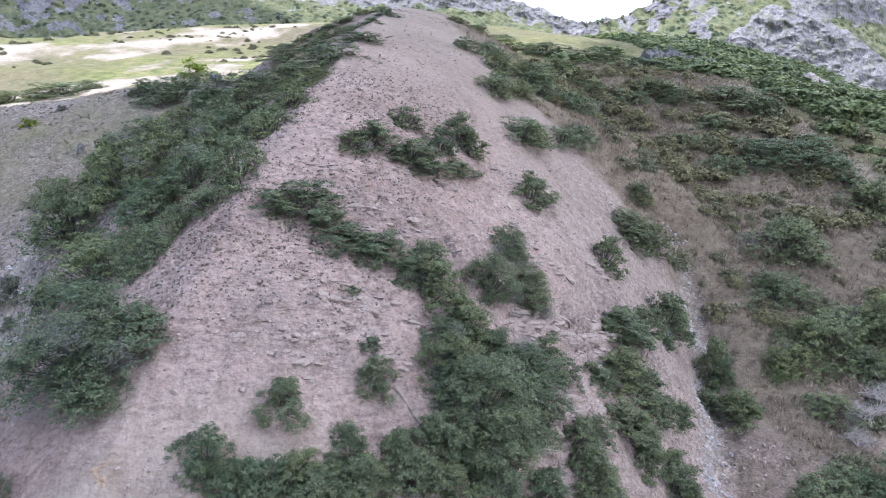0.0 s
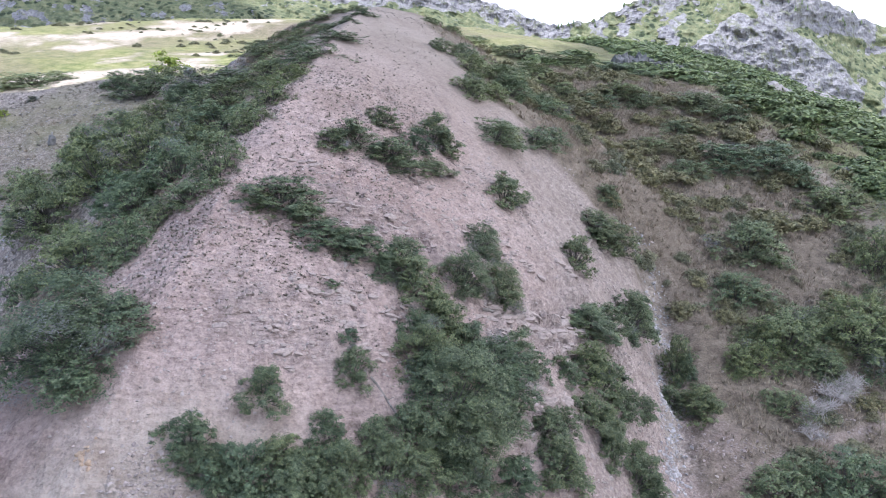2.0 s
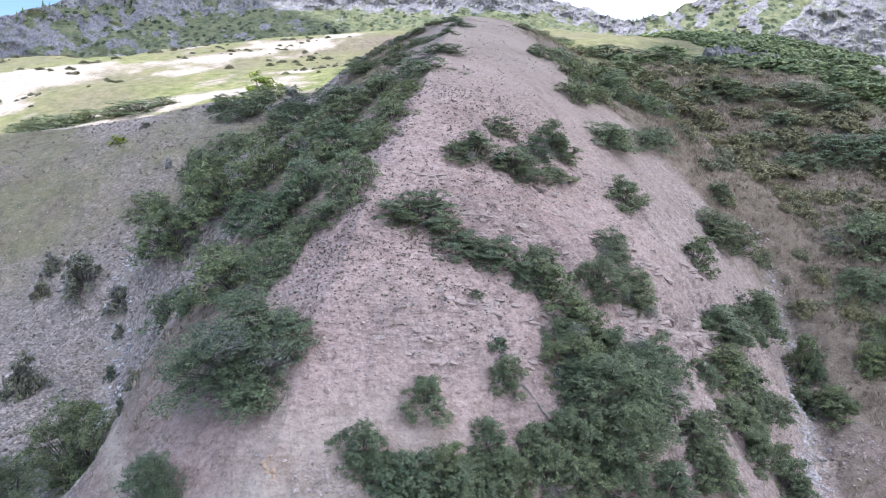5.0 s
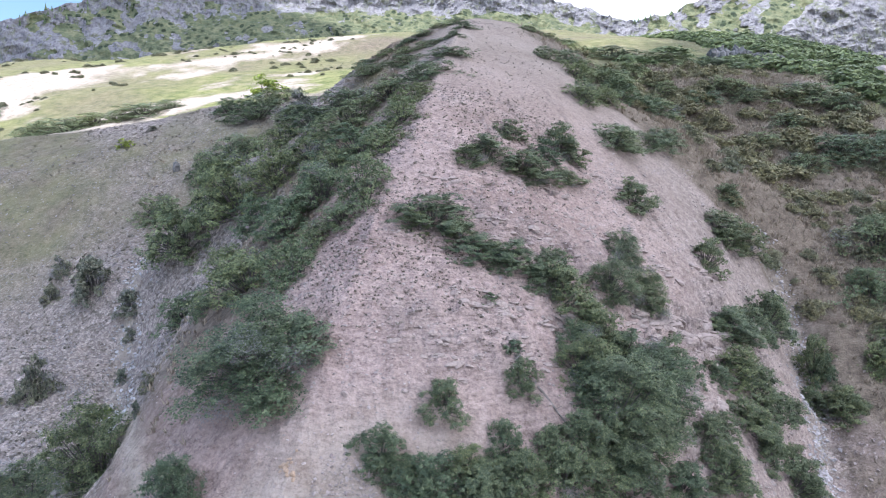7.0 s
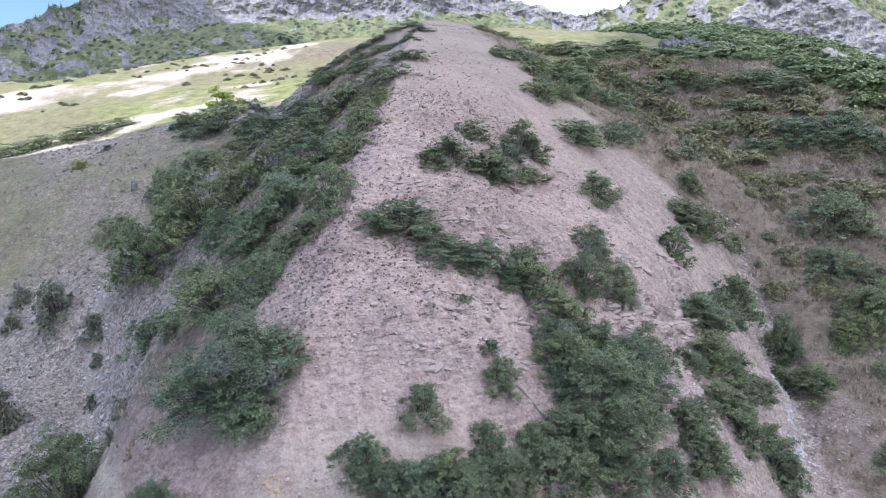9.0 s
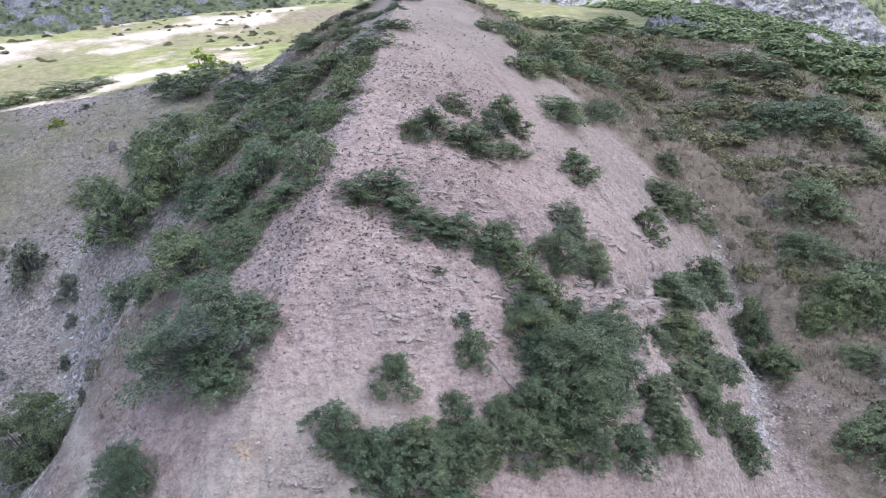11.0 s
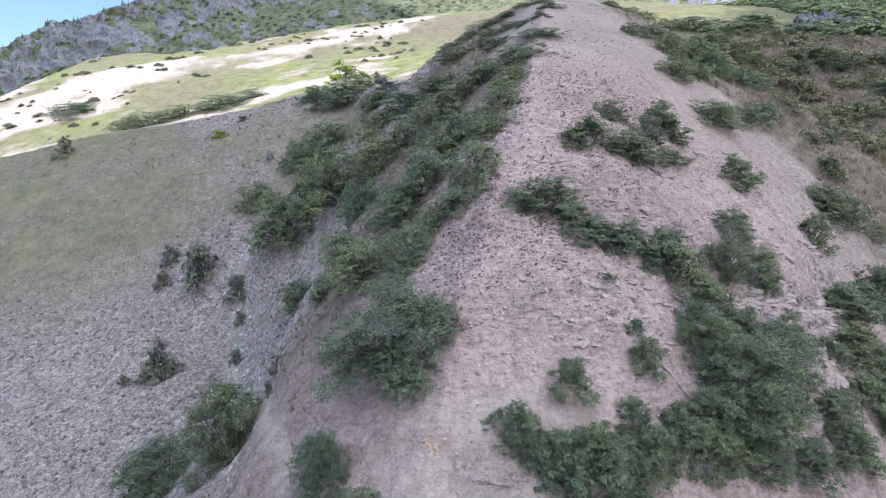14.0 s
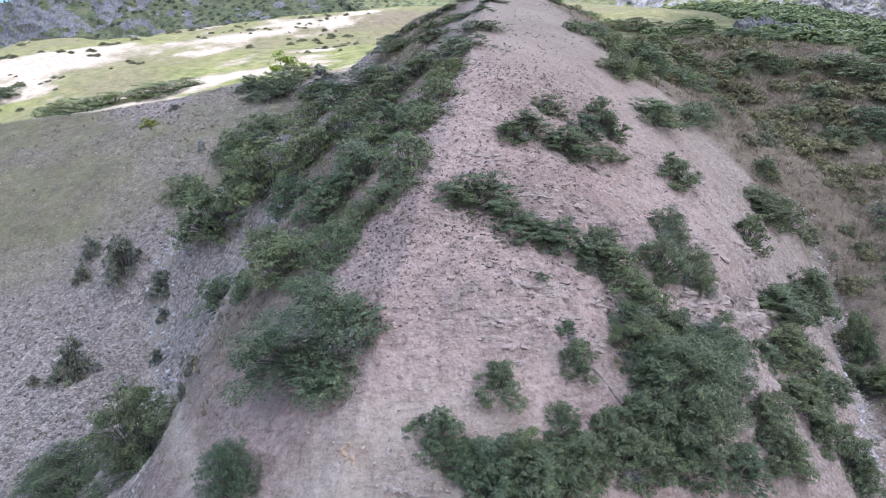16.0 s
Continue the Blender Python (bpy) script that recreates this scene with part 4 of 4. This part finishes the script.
def grass(name, count, seed, box, share, low, high, blades, spread, material, label, width=0.02):
    rng, x, y, z = scatter(count, seed, box, share)
    verts, faces = [], []
    for a, b, c in zip(x, y, z):
        tall = rng.uniform(low, high)
        for _ in range(blades):
            t = rng.uniform(0, math.tau)
            r = spread * tall * rng.uniform(0.0, 0.6)
            lean = spread * tall * rng.uniform(0.3, 1.0)
            px, py = a + r * math.cos(t), b + r * math.sin(t)
            s, k = math.sin(t) * width * rng.uniform(0.7, 1.6), math.cos(t) * width * rng.uniform(0.7, 1.6)
            o = len(verts)
            verts += [(px - s, py + k, c - 0.03), (px + s, py - k, c - 0.03), (px + lean * math.cos(t), py + lean * math.sin(t), c + tall * rng.uniform(0.6, 1.0))]
            faces.append((o, o + 1, o + 2))
    return stuff(name, verts, faces, material, label, "grass")


def on_soil(x, y):
    return zones(x, y)[:, 0] * np.clip(0.35 + 0.9 * fbm(x / 3, y / 3, 3, 200), 0.03, 1)


def on_scree(x, y):
    return zones(x, y)[:, 2] * np.clip(0.5 + 0.6 * fbm(x / 4, y / 4, 3, 205), 0.05, 1)


def on_gully(x, y):
    return np.maximum(gully(x, y, GULLY_RIGHT, 0.65 + 0.2 * step(50, 55, y)), gully(x, y, GULLY_LEFT, 0.9)) * np.clip(0.45 + 0.7 * fbm(x / 2, y / 2, 2, 208), 0, 1)


pale_grey = plain_material("pale_grey_stone", (0.31, 0.30, 0.31), (0.56, 0.54, 0.545), 1.2)


white_grey = plain_material("white_grey_stone", (0.29, 0.27, 0.275), (0.50, 0.47, 0.475), 1.2)


def on_crest(x, y):
    u = x - np.interp(y, CREST_Y, CREST_X)
    return (0.1 + 0.9 * step(56, 42, y)) * step(-4, -1, u) * step(9, 4, u - 0.06 * (y - 30)) * np.clip(0.45 + 0.9 * fbm(x / 3.5, y / 3.5, 3, 210), 0, 1) * step(27, 30, y)


def on_dry(x, y):
    w = zones(x, y)
    u = x - np.interp(y, CREST_Y, CREST_X)
    verge = np.interp(y, (40, 52, 62, 80), (28, 28, 17, 12))
    return np.where(x > 0, 0.15 + 0.85 * step(-2, 3, u - verge), 1) * np.clip(1 - w.sum(-1), 0, 1) * np.clip(0.55 + 0.8 * fbm(x / 5, y / 5, 3, 215), 0.05, 1)


stones("pale_stones", 60000, 400, (-14, 24, 22, 50), on_soil, 0.018, 0.11, pebble, "pale angular stones strewn over the pink soil")
stones("scree_stones", 42000, 401, (-50, -8, 36, 84), on_scree, 0.03, 0.15, grey_stone, "grey scree stones on the gully side")
stones("gully_stones", 36000, 402, (18, 28, 36, 58), on_gully, 0.04, 0.19, white_grey, "pale grey stones in the gully bed")
stones("gully_stones", 30000, 403, (-30, -14, 38, 66), on_gully, 0.05, 0.26, pale_grey, "pale grey stones in the gully bed")


def on_debris(x, y):
    u = x - np.interp(y, CREST_Y, CREST_X)
    slip = np.exp(-((x - 34.5) / 3.4) ** 2 - ((y - 45.0) / 2.6) ** 2) + np.exp(-((x - 25.0) / 2.4) ** 2 - ((y - 40.5) / 3.5) ** 2)
    return np.maximum(slip, 0.45 * step(8, 16, u) * step(26, 22, u)) * np.clip(0.3 + 1.2 * fbm(x / 2.2, y / 2.2, 3, 219), 0, 1)


def on_bank(x, y):
    return zones(x, y)[:, 2] * step(-8, -14, x) * np.clip(0.35 + 0.8 * fbm(x / 5, y / 5, 3, 221), 0.05, 1)


stones("slope_debris", 30000, 404, (4, 42, 30, 58), on_debris, 0.025, 0.17, pebble, "pale broken rock strewn over the lower slope")


def on_foot(x, y):
    return np.clip(np.exp(-((x + 3.5) / 0.9) ** 2 - ((y - 23.5) / 0.7) ** 2) + np.exp(-((x + 2.8) / 0.7) ** 2 - ((y - 22.8) / 0.8) ** 2), 0, 1)


crumbled = plain_material("crumbled_rock", (0.27, 0.22, 0.205), (0.47, 0.40, 0.375), 3.0)
stones("crumbling_rock", 9000, 405, (-6, 0, 20.5, 26), on_foot, 0.02, 0.11, crumbled, "crumbling grey-white rock at the foot of the crest")
grass("scree_tufts", 14000, 413, (-60, -12, 36, 92), on_bank, 0.08, 0.22, 12, 1.2, tuft_mat, "small grey-green tufts among the scree", 0.03)
grass("grass_tufts", 36000, 410, (-9, 16, 26, 82), on_crest, 0.04, 0.10, 8, 1.4, tuft_mat, "small grey-brown grass tufts on the bare crest", 0.026)
grass("dry_grass", 44000, 411, (8, 58, 36, 100), on_dry, 0.18, 0.5, 6, 0.9, straw, "straw-coloured dry grass on the hillside", 0.035)
grass("dry_grass_bank", 9000, 412, (-30, -4, 24, 80), on_dry, 0.15, 0.38, 7, 0.8, straw, "straw-coloured dry grass on the gully bank", 0.035)


# ---- low brush on the dry hillside and on the sunlit meadow ----
def brush_field(kind, count, seed, box, share, small, large, flat, group):
    rng, x, y, _ = scatter(count, seed, box, share)
    for a, b in zip(x, y):
        r = rng.uniform(small, large)
        plant(kind, float(a), float(b), r, r * flat * rng.uniform(0.8, 1.2), group=group)


def brush_stuff(name, kind, count, seed, box, share, small, large, flat, label):
    """Far brush that nobody could count: leafy crowns joined into one mesh."""
    rng, x, y, z = scatter(count, seed, box, share)
    crowns = []
    for key in PATTERNS:
        if key[0] == kind:
            me = PATTERNS[key][0].children[0].data
            co = np.empty(len(me.vertices) * 3)
            me.vertices.foreach_get("co", co)
            crowns.append((co.reshape(-1, 3), PATTERNS[key][1], PATTERNS[key][2]))
    every = []
    for a, b, c in zip(x, y, z):
        co, r0, h0 = crowns[int(rng.integers(len(crowns)))]
        r = small + (large - small) * rng.uniform() ** 1.5
        t, k = rng.uniform(0, math.tau), rng.uniform(0.75, 1.3)
        px, py = co[:, 0] * r / r0 * k, co[:, 1] * r / r0 / k
        every.append(np.stack([a + px * math.cos(t) - py * math.sin(t), b + px * math.sin(t) + py * math.cos(t), c - 0.15 + co[:, 2] * r * flat * rng.uniform(0.8, 1.2) / h0], -1))
    co = np.concatenate(every)
    me = bpy.data.meshes.new(name)
    me.vertices.add(len(co))
    me.vertices.foreach_set("co", co.ravel())
    me.loops.add(len(co))
    me.loops.foreach_set("vertex_index", np.arange(len(co)))
    me.polygons.add(len(co) // 3)
    me.polygons.foreach_set("loop_start", np.arange(len(co) // 3) * 3)
    me.update(calc_edges=True)
    me.materials.append(PATTERNS[kind, 0][0].children[0].data.materials[0])
    return tagged(new(name, me), label, "shrubs", kind="stuff")


def on_upper_dry(x, y):
    return on_dry(x, y) * step(58, 70, y)


def on_meadow(x, y):
    return step(100, 108, y) * step(-12, -30, x) * np.clip(2.2 * fbm(x / 13, y / 13, 3, 230) + 0.12, 0.03, 1)


def on_green(x, y):
    return step(0, 4, x - 42 - 0.27 * (98 - y)) * step(60, 66, y)


def on_shoulder(x, y):
    return step(99, 104, y) * step(116, 108, y - 0.25 * np.maximum(x - 30, 0)) * step(11, 16, x) * np.clip(0.45 + 1.3 * fbm(x / 9, y / 7, 3, 235), 0, 1)


brush_stuff("shoulder_thicket", "far", 620, 504, (12, 50, 98, 150), on_shoulder, 0.7, 2.4, 0.4, "low dark green thicket on the shoulder of the hill")
brush_field("brush", 520, 500, (20, 50, 36, 72), on_dry, 0.3, 1.4, 0.6, "brush on the dry hillside")
brush_stuff("upper_brush", "brush", 300, 501, (12, 52, 62, 102), on_upper_dry, 0.6, 2.3, 0.55, "low olive brush on the upper dry hillside")
brush_stuff("meadow_brush", "brush", 1100, 502, (-125, -20, 100, 205), on_meadow, 0.25, 1.1, 0.6, "low green shrubs dotted over the sunlit meadow")
brush_stuff("far_thicket", "far", 3000, 503, (42, 125, 62, 185), on_green, 0.7, 2.6, 0.5, "dark green thicket over the far slope")


# ---- rocks that can be told apart ----
def rock_mesh(seed, material, flat=0.6):
    rng = np.random.default_rng(seed)
    bm = bmesh.new()
    bmesh.ops.create_icosphere(bm, subdivisions=2, radius=1)
    axes = [Vector(rng.normal(0, 1, 3)).normalized() for _ in range(7)]
    for v in bm.verts:
        d = v.co.normalized()
        reach = min([1.0 / max(0.2, d.dot(a)) * 0.6 for a in axes if d.dot(a) > 0.15] + [1.15])
        v.co = d * reach + Vector(rng.normal(0, 0.03, 3))
        v.co.z *= flat
    me = bpy.data.meshes.new("rock")
    bm.to_mesh(me)
    bm.free()
    me.materials.append(material)
    return me


ledge_rock = plain_material("ledge_rock", (0.20, 0.158, 0.142), (0.38, 0.312, 0.283), 3.0)
crag_grey = plain_material("lichen_rock", (0.07, 0.068, 0.067), (0.215, 0.207, 0.205), 0.8)
foot_rock = plain_material("foot_rock", (0.25, 0.22, 0.205), (0.43, 0.385, 0.365), 3.0)
ROCKS = {name: [rock_mesh(600 + 10 * k + i, m, f) for i in range(4)] for k, (name, m, f) in enumerate((("grey", crag_grey, 0.9), ("pale", ledge_rock, 0.7), ("ochre", ochre, 0.9), ("white", foot_rock, 0.9)))}
rock_rng = np.random.default_rng(77)


def lay(ob, x, y, size, sink=0.3):
    ob.location = (x, y, float(ground_z(x, y)) + size * (0.5 - sink) * 0.6)
    ob.rotation_euler = (rock_rng.normal(0, 0.25), rock_rng.normal(0, 0.25), rock_rng.uniform(0, 6.28))
    ob.scale = (size * rock_rng.uniform(0.8, 1.25), size * rock_rng.uniform(0.7, 1.1), size * rock_rng.uniform(0.7, 1.1))


def boulder(kind, x, y, size, label):
    ob = new("boulder", ROCKS[kind][int(rock_rng.integers(4))])
    lay(ob, x, y, size)
    ob.scale.z *= 1.35
    return tagged(ob, label, "boulder")


def outcrop(kind, x, y, wide, deep, count, size, label, stretch=1.0, sink=0.75):
    """A broken ledge: slabs that stick out of the slope."""
    root = new("rock_outcrop")
    root.location = (x, y, float(ground_z(x, y)))
    tagged(root, label, "rock outcrop", group="ledges in the slope")
    for _ in range(count):
        ob = new("slab", ROCKS[kind][int(rock_rng.integers(4))])
        a, b = rock_rng.normal(0, wide / 2), rock_rng.normal(0, deep / 2)
        lay(ob, x + a, y + b, size * rock_rng.uniform(0.35, 1.0), sink)
        tilt = 0.15 if kind == "pale" else 0.4
        ob.rotation_euler = (rock_rng.normal(0.1, tilt), rock_rng.normal(0, tilt), rock_rng.normal(0.2, 0.4))
        ob.scale.x *= stretch * rock_rng.uniform(0.8, 1.5)
        if kind == "grey":
            ob.scale = (ob.scale.x * 0.6, ob.scale.y * 0.7, ob.scale.z * 1.35)
        ob.parent = root
        ob.location = ob.location - root.location
    return root


boulder("grey", -27.6, 75.7, 0.6, "dark grey boulder half sunk in the scree slope")
outcrop("ochre", -5.35, 24.05, 0.4, 0.3, 20, 0.12, "rust-stained ochre rocks on the pink soil")
boulder("pale", -1.6, 26.5, 0.16, "small pale stone beside a scrub oak")
boulder("pale", -3.7, 26.1, 0.17, "small pale stone on the worn crest")
boulder("grey", 50.7, 73.8, 1.0, "grey boulder on the crest of the dry hillside")
boulder("grey", 51.9, 73.2, 1.1, "grey boulder on the crest of the dry hillside")
LEDGE = "broken ledge of pale pinkish rock in the slope"
for x, y, wide, deep, count, size in ((0.0, 28.1, 1.3, 0.7, 26, 0.20), (3.2, 29.5, 0.9, 0.5, 14, 0.2), (11.1, 36.3, 1.8, 0.8, 26, 0.34), (10.6, 33.2, 0.9, 1.2, 22, 0.3), (9.2, 30.4, 1.0, 0.7, 14, 0.28), (5.0, 36.2, 1.8, 0.3, 16, 0.28), (12.6, 36.8, 1.6, 0.6, 24, 0.36), (2.0, 30.9, 1.6, 0.6, 22, 0.2), (5.3, 32.2, 1.2, 0.5, 14, 0.22), (9.2, 34.4, 1.2, 0.7, 20, 0.28), (13.0, 33.3, 1.0, 0.8, 14, 0.32), (14.4, 39.0, 1.3, 0.4, 16, 0.4)):
    outcrop("pale", x, y, wide, deep, count, size, LEDGE, 1.5)
for x, y in ((9.3, 35.1), (11.1, 36.3), (13.7, 39.1), (15.3, 40.0), (10.3, 32.3), (9.5, 30.7), (15.3, 35.7), (3.5, 34.7), (2.5, 35.6), (5.5, 40.8), (1.6, 35.7), (0.4, 37.7), (9.4, 45.9), (1.1, 30.6), (2.8, 30.9), (4.2, 31.0), (5.5, 31.4), (2.3, 29.8), (9.2, 39.8), (11.3, 40.5), (14.8, 43.6), (7.0, 39.2)):
    outcrop("pale", x, y, rock_rng.uniform(0.8, 1.8), 0.22, 13, rock_rng.uniform(0.16, 0.30), LEDGE, 1.45, 0.6)
outcrop("ochre", -3.6, 22.2, 1.2, 0.6, 40, 0.13, "ochre-stained rock at the foot of the crest")
outcrop("grey", 40.8, 110.0, 4.8, 1.4, 46, 1.35, "jagged grey rock outcrop above the thicket", 0.9, 0.15)
outcrop("grey", 44.0, 106.0, 3.0, 1.4, 18, 1.1, "jagged grey rock outcrop above the thicket", 0.8, 0.2)
outcrop("white", 51.1, 108.6, 2.0, 1.2, 12, 1.1, "pale rocks among green scrub on the far slope", 0.9, 0.1)
outcrop("white", 60.0, 104.5, 3.5, 2.0, 18, 1.3, "pale rocks among green scrub on the far slope", 0.9, 0.1)
outcrop("white", 71.3, 117.4, 5.0, 2.5, 22, 1.8, "pale rocks among green scrub on the far slope", 0.9, 0.1)


log_wood = plain_material("log_wood", (0.13, 0.11, 0.10), (0.31, 0.275, 0.25), 4)


def dead_log(x, y, x2, y2, thick, label):
    bm = bmesh.new()
    z, z2 = float(ground_z(x, y)) + thick * 0.6, float(ground_z(x2, y2)) + thick * 0.6
    a, b = Vector((0, 0, 0)), Vector((x2 - x, y2 - y, z2 - z))
    for k in range(5):
        bend = Vector((0, 0, 0.04 * math.sin(k * 1.3)))
        stick(bm, a.lerp(b, k / 5) + bend, a.lerp(b, (k + 1) / 5) + Vector((0, 0, 0.04 * math.sin((k + 1) * 1.3))), thick * (1 - 0.1 * k), thick * (0.9 - 0.1 * k), 7)
    stick(bm, a.lerp(b, 0.5), a.lerp(b, 0.62) + Vector((0.1, 0.15, 0.3)), thick * 0.4, thick * 0.2, 5)
    me = bpy.data.meshes.new("dead_log")
    bm.to_mesh(me)
    bm.free()
    me.materials.append(log_wood)
    ob = new("dead_log", me)
    ob.location = (x, y, z)
    return tagged(ob, label, "log")


dead_log(8.5, 34.6, 10.1, 35.8, 0.09, "bleached dead log lying on a rock ledge")
dead_log(3.5, 28.5, 4.8, 27.6, 0.055, "weathered dead branch fallen beside the thicket")


# ---- bare dead brush on the slip below the dry hillside ----
bleached = plain_material("bleached_wood", (0.34, 0.30, 0.285), (0.56, 0.51, 0.49), 3)


def dead_brush(x, y, radius, height, seed, label):
    """A leafless bush: forked stems that end in many fine twigs."""
    rng = np.random.default_rng(seed)
    root = new("dead_brush")
    root.location = (x, y, float(ground_z(x, y)) - 0.05)
    tagged(root, label, "bush", group="dead brush on the slip")
    fine = bmesh.new()
    for _ in range(9):
        stem = bmesh.new()
        a = rng.uniform(0, math.tau)
        end = Vector((math.cos(a) * radius * rng.uniform(0.4, 0.9), math.sin(a) * radius * rng.uniform(0.4, 0.9), height * rng.uniform(0.5, 0.95)))
        bend = end * 0.5 + Vector(rng.normal(0, 0.1 * radius, 3))
        stick(stem, (0, 0, 0), bend, 0.045, 0.03)
        stick(stem, bend, end, 0.03, 0.012)
        part("stem", stem, bleached, root)
        for _ in range(9):
            k = rng.uniform(0.3, 1.0)
            start = bend.lerp(end, k)
            tip = start + Vector((rng.normal(0, 0.36), rng.normal(0, 0.36), abs(rng.normal(0.2, 0.2)))) * radius * 0.8
            stick(fine, start, tip, 0.016, 0.008, 3)
            for _ in range(3):
                stick(fine, start.lerp(tip, rng.uniform(0.3, 0.9)), tip + Vector(rng.normal(0, 0.2 * radius, 3)), 0.011, 0.006, 3)
    tagged(part("twig_mass", fine, bleached, root), "fine bleached twigs", kind="stuff")
    return root


for k, (x, y, radius, height) in enumerate(((33.1, 45.4, 1.5, 1.3), (31.4, 44.3, 1.2, 1.0), (34.9, 46.6, 1.3, 1.2), (30.2, 42.4, 1.0, 0.8))):
    dead_brush(x, y, radius, height, 700 + k, "bleached leafless dead bush on the stony slip")


# ---- conifers along the far skyline ----
def far_trees(count, seed):
    rng = np.random.default_rng(seed)
    needles = bpy.data.objects["backdrop"].data
    co = np.empty(len(needles.vertices) * 3)
    needles.vertices.foreach_get("co", co)
    co = co.reshape(-1, 3)
    bearing = np.degrees(np.arctan2(co[:, 0], co[:, 1]))
    rise = (co[:, 2] - 26) / np.hypot(co[:, 0], co[:, 1])
    verts, faces = [], []
    for _ in range(count):
        a = rng.uniform(-36, -15) if rng.uniform() < 0.8 else rng.uniform(13, 35)
        near = np.nonzero(np.abs(bearing - a) < 0.07)[0]
        high = near[np.argsort(rise[near])[::-1]]
        foot = co[high[int(min(len(high) - 1, 2 + abs(rng.normal(0, 16))))]]
        tall, wide = rng.uniform(1.3, 3.0), rng.uniform(0.5, 0.9)
        for tier in range(5):
            z0, r = tall * (0.05 + 0.19 * tier), wide * (1 - 0.19 * tier) * rng.uniform(0.8, 1.2)
            for k in range(6):
                t = (k + rng.uniform(-0.3, 0.3)) / 6 * math.tau
                o = len(verts)
                verts += [tuple(foot + (math.cos(t - 0.5) * r, math.sin(t - 0.5) * r, z0)), tuple(foot + (math.cos(t + 0.5) * r * 1.1, math.sin(t + 0.5) * r * 1.1, z0 - 0.2)), tuple(foot + (0, 0, z0 + tall * 0.3))]
                faces.append((o, o + 1, o + 2))
    return stuff("far_conifers", verts, faces, far_leaf, "small dark conifers along the far skyline", "trees")


far_trees(170, 720)


# patterns that were only copied from, not planted
for key, (thing, _, _) in PATTERNS.items():
    if key not in USED:
        for ob in list(thing.children) + [thing]:
            bpy.data.objects.remove(ob)
